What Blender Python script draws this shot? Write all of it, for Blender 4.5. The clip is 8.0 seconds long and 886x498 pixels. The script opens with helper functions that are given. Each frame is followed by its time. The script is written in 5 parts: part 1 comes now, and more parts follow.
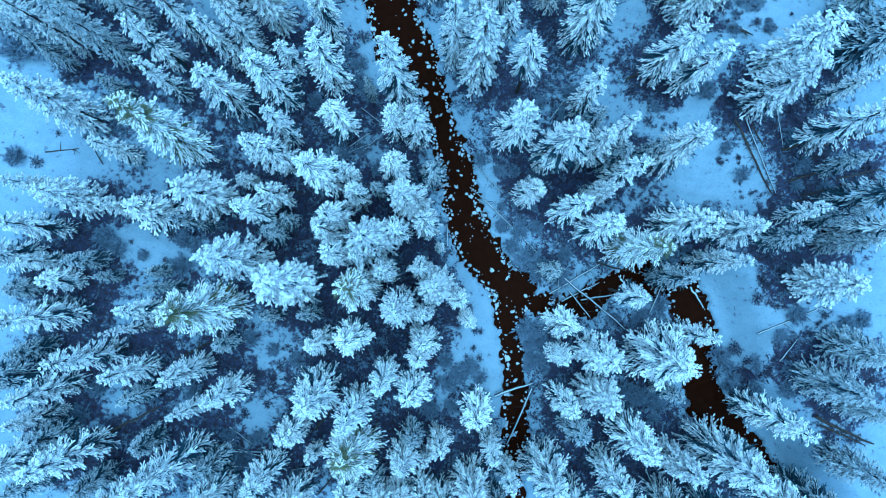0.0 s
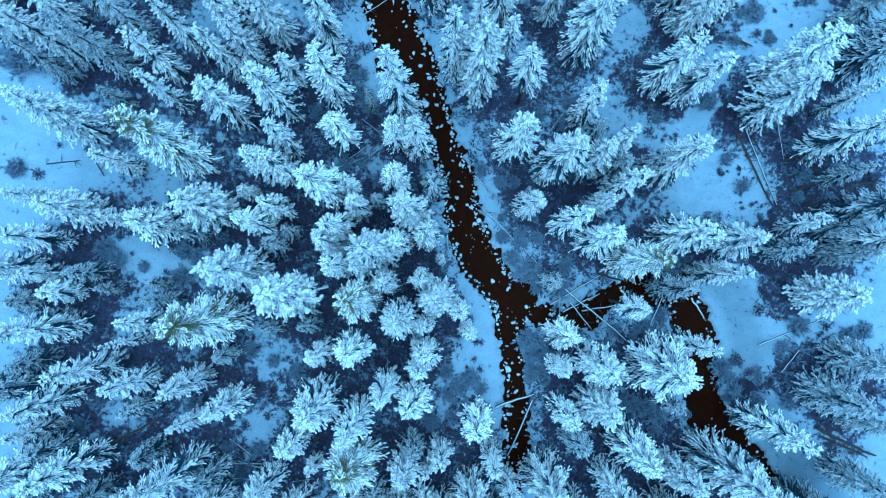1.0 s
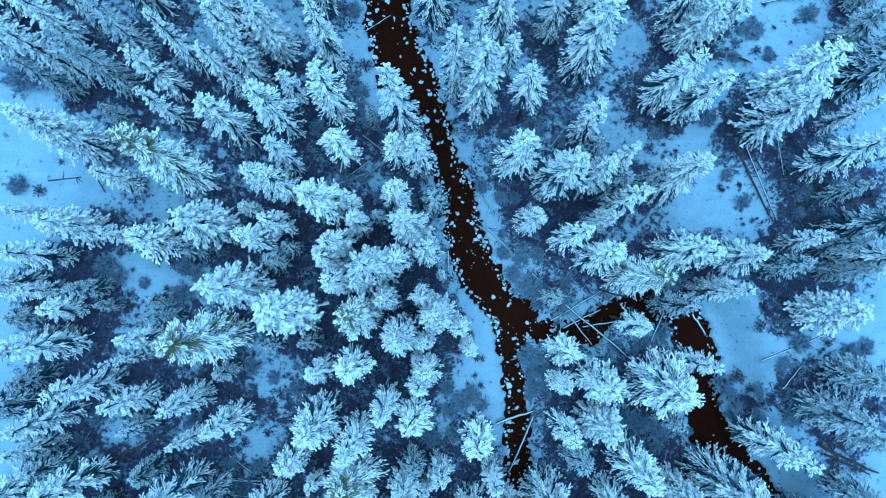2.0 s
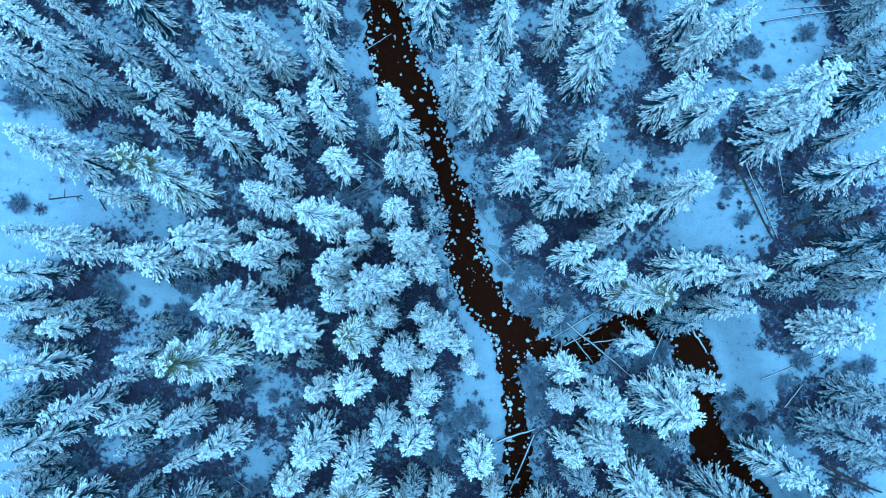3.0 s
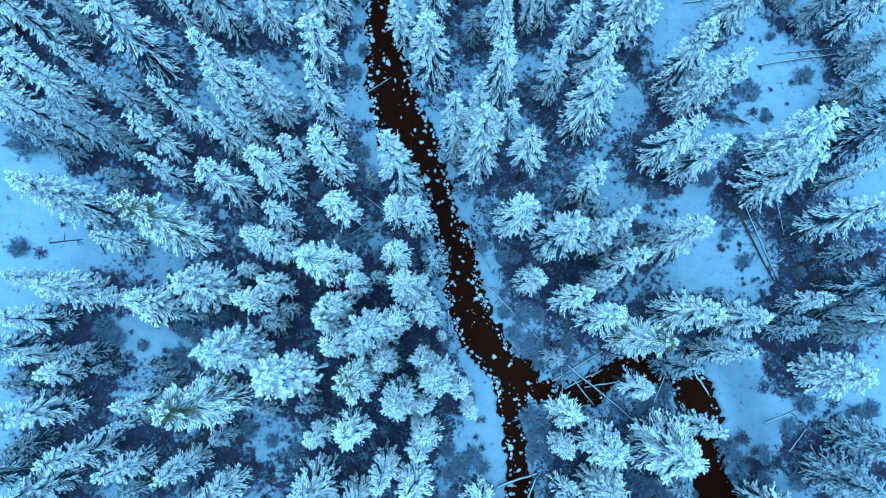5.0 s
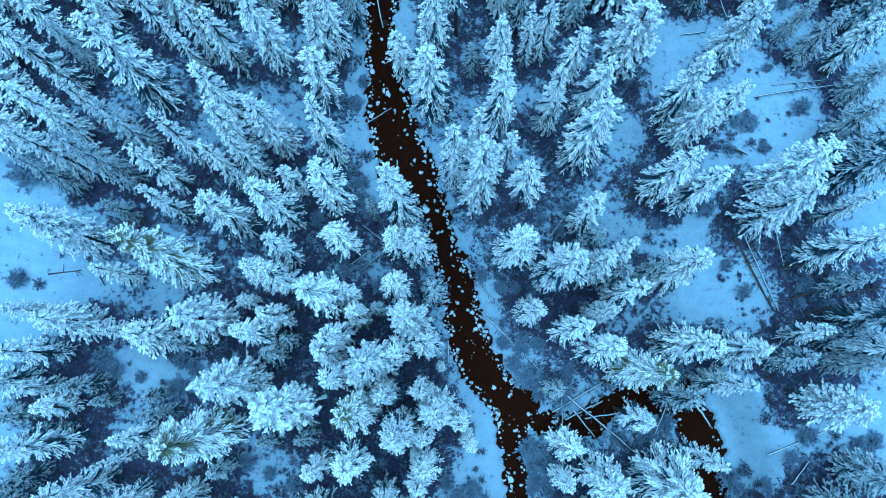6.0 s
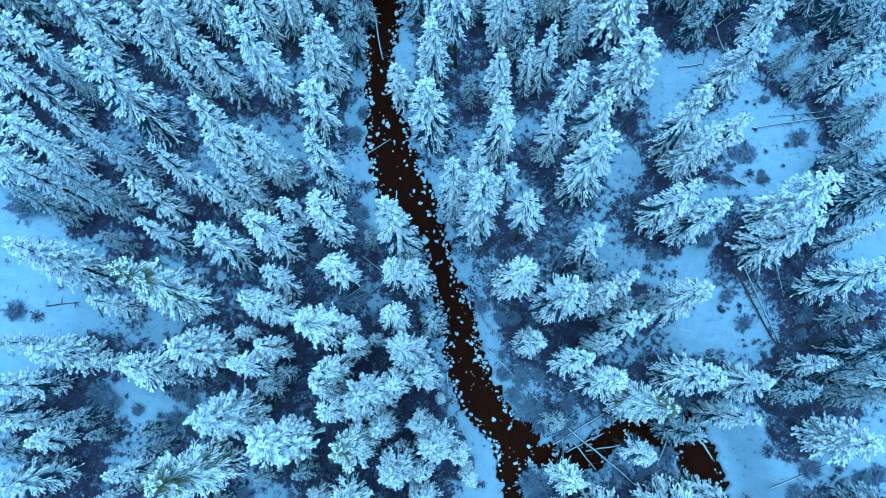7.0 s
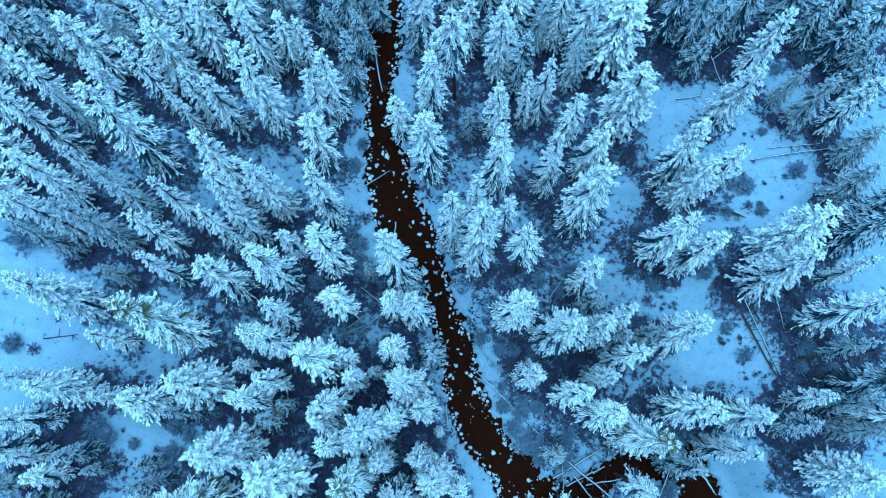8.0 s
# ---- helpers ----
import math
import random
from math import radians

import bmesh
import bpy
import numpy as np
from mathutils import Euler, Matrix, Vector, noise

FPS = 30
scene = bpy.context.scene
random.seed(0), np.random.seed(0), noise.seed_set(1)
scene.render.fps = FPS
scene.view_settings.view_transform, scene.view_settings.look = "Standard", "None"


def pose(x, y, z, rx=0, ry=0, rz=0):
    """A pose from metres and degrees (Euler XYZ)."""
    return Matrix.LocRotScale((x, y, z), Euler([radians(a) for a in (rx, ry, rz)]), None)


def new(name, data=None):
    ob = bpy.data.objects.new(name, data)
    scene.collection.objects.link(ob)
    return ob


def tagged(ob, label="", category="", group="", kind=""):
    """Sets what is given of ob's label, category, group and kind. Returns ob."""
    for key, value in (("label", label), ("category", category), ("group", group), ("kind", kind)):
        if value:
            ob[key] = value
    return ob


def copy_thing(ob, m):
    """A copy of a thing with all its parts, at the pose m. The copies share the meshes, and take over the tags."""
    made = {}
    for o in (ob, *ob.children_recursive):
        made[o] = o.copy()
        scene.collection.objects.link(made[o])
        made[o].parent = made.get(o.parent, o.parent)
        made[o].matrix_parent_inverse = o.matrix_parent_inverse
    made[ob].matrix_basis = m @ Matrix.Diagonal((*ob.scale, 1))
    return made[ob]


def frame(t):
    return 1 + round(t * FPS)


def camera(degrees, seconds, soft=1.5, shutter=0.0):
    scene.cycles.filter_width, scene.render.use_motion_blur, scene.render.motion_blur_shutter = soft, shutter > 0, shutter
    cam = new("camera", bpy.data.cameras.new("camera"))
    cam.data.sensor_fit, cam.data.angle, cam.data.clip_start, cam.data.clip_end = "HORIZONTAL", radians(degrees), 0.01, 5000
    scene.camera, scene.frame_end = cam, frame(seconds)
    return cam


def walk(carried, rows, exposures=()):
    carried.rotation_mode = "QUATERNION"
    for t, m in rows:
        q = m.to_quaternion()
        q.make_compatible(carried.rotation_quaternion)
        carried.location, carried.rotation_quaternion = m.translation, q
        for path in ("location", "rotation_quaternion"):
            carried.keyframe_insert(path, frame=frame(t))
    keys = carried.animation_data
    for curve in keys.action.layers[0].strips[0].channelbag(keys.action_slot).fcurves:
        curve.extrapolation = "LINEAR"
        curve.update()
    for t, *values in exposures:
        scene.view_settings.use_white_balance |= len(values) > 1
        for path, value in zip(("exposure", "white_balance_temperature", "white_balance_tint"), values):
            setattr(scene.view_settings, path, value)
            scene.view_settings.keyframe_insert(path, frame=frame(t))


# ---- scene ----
cam = camera(60.75, 8.0, 1.0)
EXPOSURES = [(0.0, -0.27, 3330.0, -11.0), (8.0, -0.27, 3330.0, -11.0)]
PATH = [  # seconds, x, y, z, rx, ry, rz
    (0, 0.0195, -0.0058, 73.9863, 1.5354, 0.1993, 0.1457),
    (0.5, 0.0619, 0.1627, 74.0019, 1.7601, 0.2494, 0.1378),
    (1, 0.0980, 0.3620, 74.0086, 2.0807, 0.3073, 0.1291),
    (1.5, 0.1249, 0.5830, 74.0161, 2.4869, 0.3577, 0.1334),
    (3, 0.2000, 1.2641, 74.0495, 3.9103, 0.4676, 0.1192),
    (3.5, 0.2256, 1.5085, 74.0404, 4.4257, 0.5053, 0.1087),
    (4, 0.2593, 1.7626, 74.0311, 4.9765, 0.5317, 0.1010),
    (4.5, 0.3014, 2.0215, 74.0321, 5.5392, 0.5602, 0.0868),
    (6, 0.4246, 2.9023, 74.0774, 8.0941, 0.6046, 0.0632),
    (6.5, 0.4582, 3.2108, 74.0888, 9.0046, 0.6086, 0.0610),
    (7, 0.4903, 3.5277, 74.1029, 9.9394, 0.6106, 0.0441),
    (7.5, 0.5333, 3.8458, 74.1182, 10.8737, 0.6124, 0.0408),
    (8, 0.5835, 4.1710, 74.1290, 11.8201, 0.6142, 0.0420),
]
walk(cam, [(t, pose(x, y, z, rx, ry, rz)) for t, x, y, z, rx, ry, rz in PATH], EXPOSURES)

# ---- world and sun: a dull blue winter dusk under thin cloud ----
SUN_HEIGHT, SUN_TURN = 88.0, 185.0
world = bpy.data.worlds.new("winter_sky")
scene.world = world
world.use_nodes = True
wn, wl = world.node_tree.nodes, world.node_tree.links
sky = wn.new("ShaderNodeTexSky")
sky.sky_type = "NISHITA"
sky.sun_disc = False
sky.sun_elevation = radians(SUN_HEIGHT)
sky.sun_rotation = radians(SUN_TURN)
sky.dust_density, sky.ozone_density = 0.4, 10.0
wn["Background"].inputs["Strength"].default_value = 0.06
wl.new(sky.outputs[0], wn["Background"].inputs["Color"])
sun = new("sun", bpy.data.lights.new("sun", "SUN"))
sun.data.energy, sun.data.angle, sun.data.color = 5.5, radians(75), (1.0, 0.92, 0.71)
sun.matrix_basis = pose(0, 0, 90, 90 - SUN_HEIGHT, 0, 180 - SUN_TURN)


# ---- materials ----
def material(name, colour, rough=0.9):
    m = bpy.data.materials.new(name)
    m.use_nodes = True
    b = m.node_tree.nodes["Principled BSDF"]
    b.inputs["Base Color"].default_value = (*colour, 1)
    b.inputs["Roughness"].default_value = rough
    return m, m.node_tree.nodes, m.node_tree.links, b


def mottled(name, dark, light, rough, scale, fine, bump, per_object=0.0, edges=(0.35, 0.7), per_clump=0.0):
    """A surface whose colour wanders between two tones at two scales, with a fine relief."""
    m, n, l, b = material(name, dark, rough)
    tc = n.new("ShaderNodeTexCoord")
    big = n.new("ShaderNodeTexNoise")
    big.inputs["Scale"].default_value = scale
    big.inputs["Detail"].default_value = 4
    small = n.new("ShaderNodeTexNoise")
    small.inputs["Scale"].default_value = fine
    small.inputs["Detail"].default_value = 3
    for t in (big, small):
        l.new(tc.outputs["Object"], t.inputs["Vector"])
    mean = n.new("ShaderNodeMix")
    mean.inputs[0].default_value = 0.5
    l.new(big.outputs["Fac"], mean.inputs[2])
    l.new(small.outputs["Fac"], mean.inputs[3])
    ramp = n.new("ShaderNodeValToRGB")
    ramp.color_ramp.elements[0].position, ramp.color_ramp.elements[1].position = edges
    ramp.color_ramp.elements[0].color = (*dark, 1)
    ramp.color_ramp.elements[1].color = (*light, 1)
    l.new(mean.outputs[0], ramp.inputs["Fac"])
    colour = ramp.outputs["Color"]
    if per_object:
        info = n.new("ShaderNodeObjectInfo")
        hsv = n.new("ShaderNodeHueSaturation")
        span = n.new("ShaderNodeMapRange")
        span.inputs[3].default_value, span.inputs[4].default_value = 1 - per_object, 1 + per_object
        l.new(info.outputs["Random"], span.inputs[0])
        l.new(span.outputs[0], hsv.inputs["Value"])
        l.new(colour, hsv.inputs["Color"])
        colour = hsv.outputs["Color"]
    if per_clump:
        # dims some twigs at random: thin snow, and shaded fronds painted into the tone
        geo = n.new("ShaderNodeNewGeometry")
        thin = n.new("ShaderNodeMapRange")
        thin.interpolation_type = "SMOOTHSTEP"
        thin.inputs[1].default_value, thin.inputs[2].default_value = 0.0, 0.6
        thin.inputs[3].default_value, thin.inputs[4].default_value = 1 - per_clump, 1.0
        l.new(geo.outputs["Random Per Island"], thin.inputs[0])
        weak = n.new("ShaderNodeHueSaturation")
        l.new(thin.outputs[0], weak.inputs["Value"])
        l.new(colour, weak.inputs["Color"])
        colour = weak.outputs["Color"]
    l.new(colour, b.inputs["Base Color"])
    bp = n.new("ShaderNodeBump")
    bp.inputs["Strength"].default_value = bump
    bp.inputs["Distance"].default_value = 0.06
    l.new(small.outputs["Fac"], bp.inputs["Height"])
    l.new(bp.outputs[0], b.inputs["Normal"])
    return m


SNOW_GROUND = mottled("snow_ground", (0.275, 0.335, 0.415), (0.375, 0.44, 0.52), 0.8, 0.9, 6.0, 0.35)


def add_litter_shade(m):
    """Darkens the woods' floor in patches: fallen needles and twigs, and tree shade put into the colour."""
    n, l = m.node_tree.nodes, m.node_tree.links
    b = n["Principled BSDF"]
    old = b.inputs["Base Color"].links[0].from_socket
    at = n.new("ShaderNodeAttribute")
    at.attribute_name = "litter_and_shade"
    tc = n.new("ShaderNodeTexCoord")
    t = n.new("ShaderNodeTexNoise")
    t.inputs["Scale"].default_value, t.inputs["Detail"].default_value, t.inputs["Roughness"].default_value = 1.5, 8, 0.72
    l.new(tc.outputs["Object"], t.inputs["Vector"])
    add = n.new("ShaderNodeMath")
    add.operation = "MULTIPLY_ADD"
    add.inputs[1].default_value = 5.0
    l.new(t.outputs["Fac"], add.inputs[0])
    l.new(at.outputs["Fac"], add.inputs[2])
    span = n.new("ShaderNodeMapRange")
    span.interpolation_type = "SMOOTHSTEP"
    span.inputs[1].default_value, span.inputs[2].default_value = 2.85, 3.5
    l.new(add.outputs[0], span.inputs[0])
    litter_shade = n.new("ShaderNodeValToRGB")
    # navy tones carry the floor's shade as well as its dead needles
    litter_shade.color_ramp.elements[0].color = (0.018, 0.011, 0.022, 1)
    litter_shade.color_ramp.elements[1].color = (0.042, 0.046, 0.105, 1)
    litter_shade.color_ramp.elements[0].position, litter_shade.color_ramp.elements[1].position = 0.35, 0.65
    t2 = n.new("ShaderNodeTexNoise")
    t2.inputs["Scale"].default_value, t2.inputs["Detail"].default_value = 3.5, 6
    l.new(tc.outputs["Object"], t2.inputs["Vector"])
    l.new(t2.outputs["Fac"], litter_shade.inputs["Fac"])
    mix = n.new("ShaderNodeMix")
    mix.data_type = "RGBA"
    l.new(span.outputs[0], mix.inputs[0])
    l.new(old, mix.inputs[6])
    l.new(litter_shade.outputs[0], mix.inputs[7])
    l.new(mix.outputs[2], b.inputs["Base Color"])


add_litter_shade(SNOW_GROUND)
SNOW_BOUGH = mottled("snow_on_boughs", (0.82, 0.85, 0.84), (0.95, 0.95, 0.93), 0.7, 1.2, 9.0, 0.6, 0.14, per_clump=0.55)
# greyer bough snow: frost, plus the dimness of overshadowed trees put into the colour
DIM_FROST_BOUGH = mottled("dim_hoar_frost", (0.44, 0.48, 0.50), (0.72, 0.75, 0.76), 0.85, 1.5, 11.0, 0.6, 0.14, per_clump=0.5)
SNOW_ICE = mottled("snow_on_ice", (0.46, 0.51, 0.57), (0.74, 0.78, 0.82), 0.7, 2.0, 8.0, 0.4, 0.08)
NEEDLES = mottled("spruce_needles", (0.016, 0.030, 0.046), (0.050, 0.080, 0.110), 0.8, 1.5, 14.0, 0.7, 0.15)
NEEDLES_OLIVE = mottled("olive_needles", (0.08, 0.09, 0.035), (0.20, 0.21, 0.11), 0.8, 1.5, 14.0, 0.7, 0.1)
BARK = mottled("spruce_bark", (0.030, 0.024, 0.020), (0.085, 0.070, 0.058), 0.95, 2.0, 18.0, 0.9, 0.2)
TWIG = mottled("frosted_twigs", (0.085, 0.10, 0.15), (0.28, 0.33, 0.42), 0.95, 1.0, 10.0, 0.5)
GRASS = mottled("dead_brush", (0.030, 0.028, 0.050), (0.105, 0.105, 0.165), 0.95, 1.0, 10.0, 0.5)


def water_material():
    m, n, l, b = material("stream_water", (0.006, 0.005, 0.004), 0.15)
    b.inputs["IOR"].default_value = 1.33
    b.inputs["Specular IOR Level"].default_value = 0.005
    tc = n.new("ShaderNodeTexCoord")
    t = n.new("ShaderNodeTexNoise")
    t.inputs["Scale"].default_value, t.inputs["Detail"].default_value = 1.6, 4
    l.new(tc.outputs["Object"], t.inputs["Vector"])
    ramp = n.new("ShaderNodeValToRGB")
    ramp.color_ramp.elements[0].color = (0.006, 0.002, 0.001, 1)
    ramp.color_ramp.elements[1].color = (0.022, 0.008, 0.003, 1)
    l.new(t.outputs["Fac"], ramp.inputs["Fac"])
    l.new(ramp.outputs[0], b.inputs["Base Color"])
    bp = n.new("ShaderNodeBump")
    bp.inputs["Strength"].default_value, bp.inputs["Distance"].default_value = 0.15, 0.03
    l.new(t.outputs["Fac"], bp.inputs["Height"])
    l.new(bp.outputs[0], b.inputs["Normal"])
    return m


WATER = water_material()


# ---- mesh helpers ----
def mesh_of(name, verts, faces, material, flat=False):
    me = bpy.data.meshes.new(name)
    me.from_pydata(verts, [], faces)
    if not flat:
        me.polygons.foreach_set("use_smooth", [True] * len(faces))
    me.materials.append(material)
    me.update()
    return me


def part(name, me, parent, label=""):
    ob = new(name, me)
    ob.parent = parent
    return tagged(ob, label)


class Build:
    """Gathers tapered limbs and blades into one mesh."""

    def __init__(self):
        self.v, self.f = [], []

    def limb(self, points, widths, heights, sides=4, cap=True):
        """A tube along points, flattened to the given half widths and half heights, closed at its end."""
        v, f, start = self.v, self.f, len(self.v)
        for i, p in enumerate(points):
            a = points[max(i - 1, 0)]
            b = points[min(i + 1, len(points) - 1)]
            d = (b - a).normalized()
            s = d.cross(Vector((0, 0, 1)))
            s = s.normalized() if s.length > 1e-4 else Vector((1, 0, 0))
            u = s.cross(d)
            for k in range(sides):
                w = 2 * math.pi * k / sides
                v.append(p + s * (math.cos(w) * widths[i]) + u * (math.sin(w) * heights[i]))
        for i in range(len(points) - 1):
            for k in range(sides):
                a, b = start + i * sides + k, start + i * sides + (k + 1) % sides
                f.append((a, b, b + sides, a + sides))
        if cap:
            end = len(v)
            d = (points[-1] - points[-2]).normalized()
            v.append(points[-1] + d * widths[-1] * 0.7)
            last = start + (len(points) - 1) * sides
            for k in range(sides):
                f.append((last + k, last + (k + 1) % sides, end))

    def ridge(self, p, q, tip, wide, high):
        """A finger of snow that lies on a twig: two slopes meeting in a ridge, from p to q, drawn out to its tip."""
        d = (q - p).normalized()
        s = d.cross(Vector((0, 0, 1))).normalized() if abs(d.z) < 0.99 else Vector((1, 0, 0))
        u, n = s.cross(d), len(self.v)
        self.v += [p, q - s * wide - u * high * 0.45, q + u * high, q + s * wide - u * high * 0.45, tip]
        self.f += [(n, n + 1, n + 2), (n, n + 2, n + 3), (n + 2, n + 1, n + 4), (n + 3, n + 2, n + 4)]

    def blade(self, a, b, c):
        n = len(self.v)
        self.v += [a, b, c]
        self.f.append((n, n + 1, n + 2))

    def mesh(self, name, material, flat=False):
        return mesh_of(name, [tuple(p) for p in self.v], self.f, material, flat)


# ---- the lie of the land ----
def smooth(a):
    a = np.clip(a, 0.0, 1.0)
    return a * a * (3 - 2 * a)


def terrain(x, y):
    """Height of the snow away from the stream: a steady hillside to the west, a low rise to the east."""
    bed = np.clip(2.8 - 0.36 * y, -10, 3.5)
    d = bed - 4 - x
    west = 22 * np.tanh(0.19 * (d + np.sqrt(d * d + 9)) / 22)
    east = 4.0 * smooth((x - bed - 12) / 22)
    return 0.35 + west + east


# the two arms of the stream: middle of the bed and half its width
MAIN_BED = [
    (-6.38, 51.52, 1.86),
    (-6.51, 47.44, 1.84),
    (-6.76, 42.13, 2.04),
    (-7.00, 37.59, 1.38),
    (-6.98, 34.43, 1.32),
    (-6.29, 31.31, 1.84),
    (-5.79, 26.78, 2.14),
    (-4.92, 23.94, 2.42),
    (-4.10, 21.96, 2.56),
    (-2.94, 20.43, 2.13),
    (-1.41, 18.28, 1.11),
    (-0.70, 15.46, 1.14),
    (0.04, 12.78, 1.26),
    (0.94, 10.06, 1.72),
    (1.52, 7.18, 1.65),
    (2.17, 4.39, 1.74),
    (3.20, 2.24, 1.94),
    (4.62, -0.00, 1.58),
    (6.68, -1.99, 2.11),
    (6.36, -4.49, 1.28),
    (6.47, -6.84, 0.99),
    (6.72, -9.59, 0.91),
    (6.98, -12.35, 1.05),
    (6.86, -15.11, 1.05),
    (6.77, -17.86, 0.85),
    (6.58, -21.15, 0.76),
    (6.78, -25.53, 0.85),
]
SIDE_BED = [
    (7.74, -3.10, 1.00),
    (10.94, -3.78, 0.85),
    (13.71, -3.55, 1.22),
    (16.02, -1.58, 0.94),
    (18.31, -1.12, 1.56),
    (20.67, -0.75, 1.64),
    (22.42, -1.05, 1.82),
    (23.57, -3.12, 1.74),
    (24.80, -5.81, 1.53),
    (24.89, -7.88, 1.41),
    (24.85, -9.94, 1.22),
    (25.22, -12.28, 1.77),
    (26.25, -14.47, 1.72),
    (29.02, -16.83, 1.33),
    (31.12, -19.97, 1.31),
    (34.06, -23.94, 1.10),
]


def bed_distance(x, y):
    """Distance from the water's edge, negative over the water."""
    best = np.full(np.shape(x), 1e9)
    for rows in (MAIN_BED, SIDE_BED):
        for (ax, ay, aw), (bx, by, bw) in zip(rows, rows[1:]):
            dx, dy = bx - ax, by - ay
            t = np.clip(((x - ax) * dx + (y - ay) * dy) / (dx * dx + dy * dy), 0, 1)
            d = np.hypot(x - ax - t * dx, y - ay - t * dy) - (aw + t * (bw - aw))
            best = np.minimum(best, d)
    return best


_rng = np.random.default_rng(5)
_waves = [(_rng.uniform(0, 6.28), _rng.uniform(0, 6.28), _rng.uniform(0.6, 1.5)) for _ in range(48)]


def ripple(x, y, scale, k0=0, count=8):
    """Smooth uneven noise of about unit size."""
    out = 0.0
    for turn, shift, stretch in _waves[k0:k0 + count]:
        out = out + np.sin((x * math.cos(turn) + y * math.sin(turn)) * stretch * 6.28 / scale + shift)
    return out / math.sqrt(count)


def surface(x, y):
    """Height of the snow, with the stream bed cut into it."""
    x, y = np.asarray(x, float), np.asarray(y, float)
    high = terrain(x, y) + 0.10 * ripple(x, y, 5.0) + 0.05 * ripple(x, y, 1.6, 8) + 0.02 * ripple(x, y, 0.6, 16)
    far = bed_distance(x, y)
    d = far + 0.22 * ripple(x, y, 2.2, 24) + 0.16 * ripple(x, y, 0.9, 32, 10) + 0.06 * ripple(x, y, 0.45, 8, 10)
    bank = smooth((d + 0.15) / 0.55)
    shelf = smooth((far - 0.2) / 4.0)
    low = -1.3
    bank_top = -0.25 + shelf * (high + 0.25)
    return low + bank * (bank_top - low)


def make_water():
    for name, rows, z in (("stream", MAIN_BED, -0.55), ("side_stream", SIDE_BED, -0.554)):
        verts, faces = [], []
        pts = [Vector((a, b, 0)) for a, b, c in rows]
        for i, (a, b, w) in enumerate(rows):
            d = (pts[min(i + 1, len(pts) - 1)] - pts[max(i - 1, 0)]).normalized()
            s = Vector((-d.y, d.x, 0))
            for e in (1, -1):
                q = pts[i] + s * e * (w + 1.8)
                verts.append((q.x, q.y, z))
        for i in range(len(rows) - 1):
            faces.append((2 * i, 2 * i + 1, 2 * i + 3, 2 * i + 2))
        ob = new("water", mesh_of(name, verts, faces, WATER))
        tagged(ob, "dark open water of a narrow winter stream", "stream", kind="structure")


make_water()


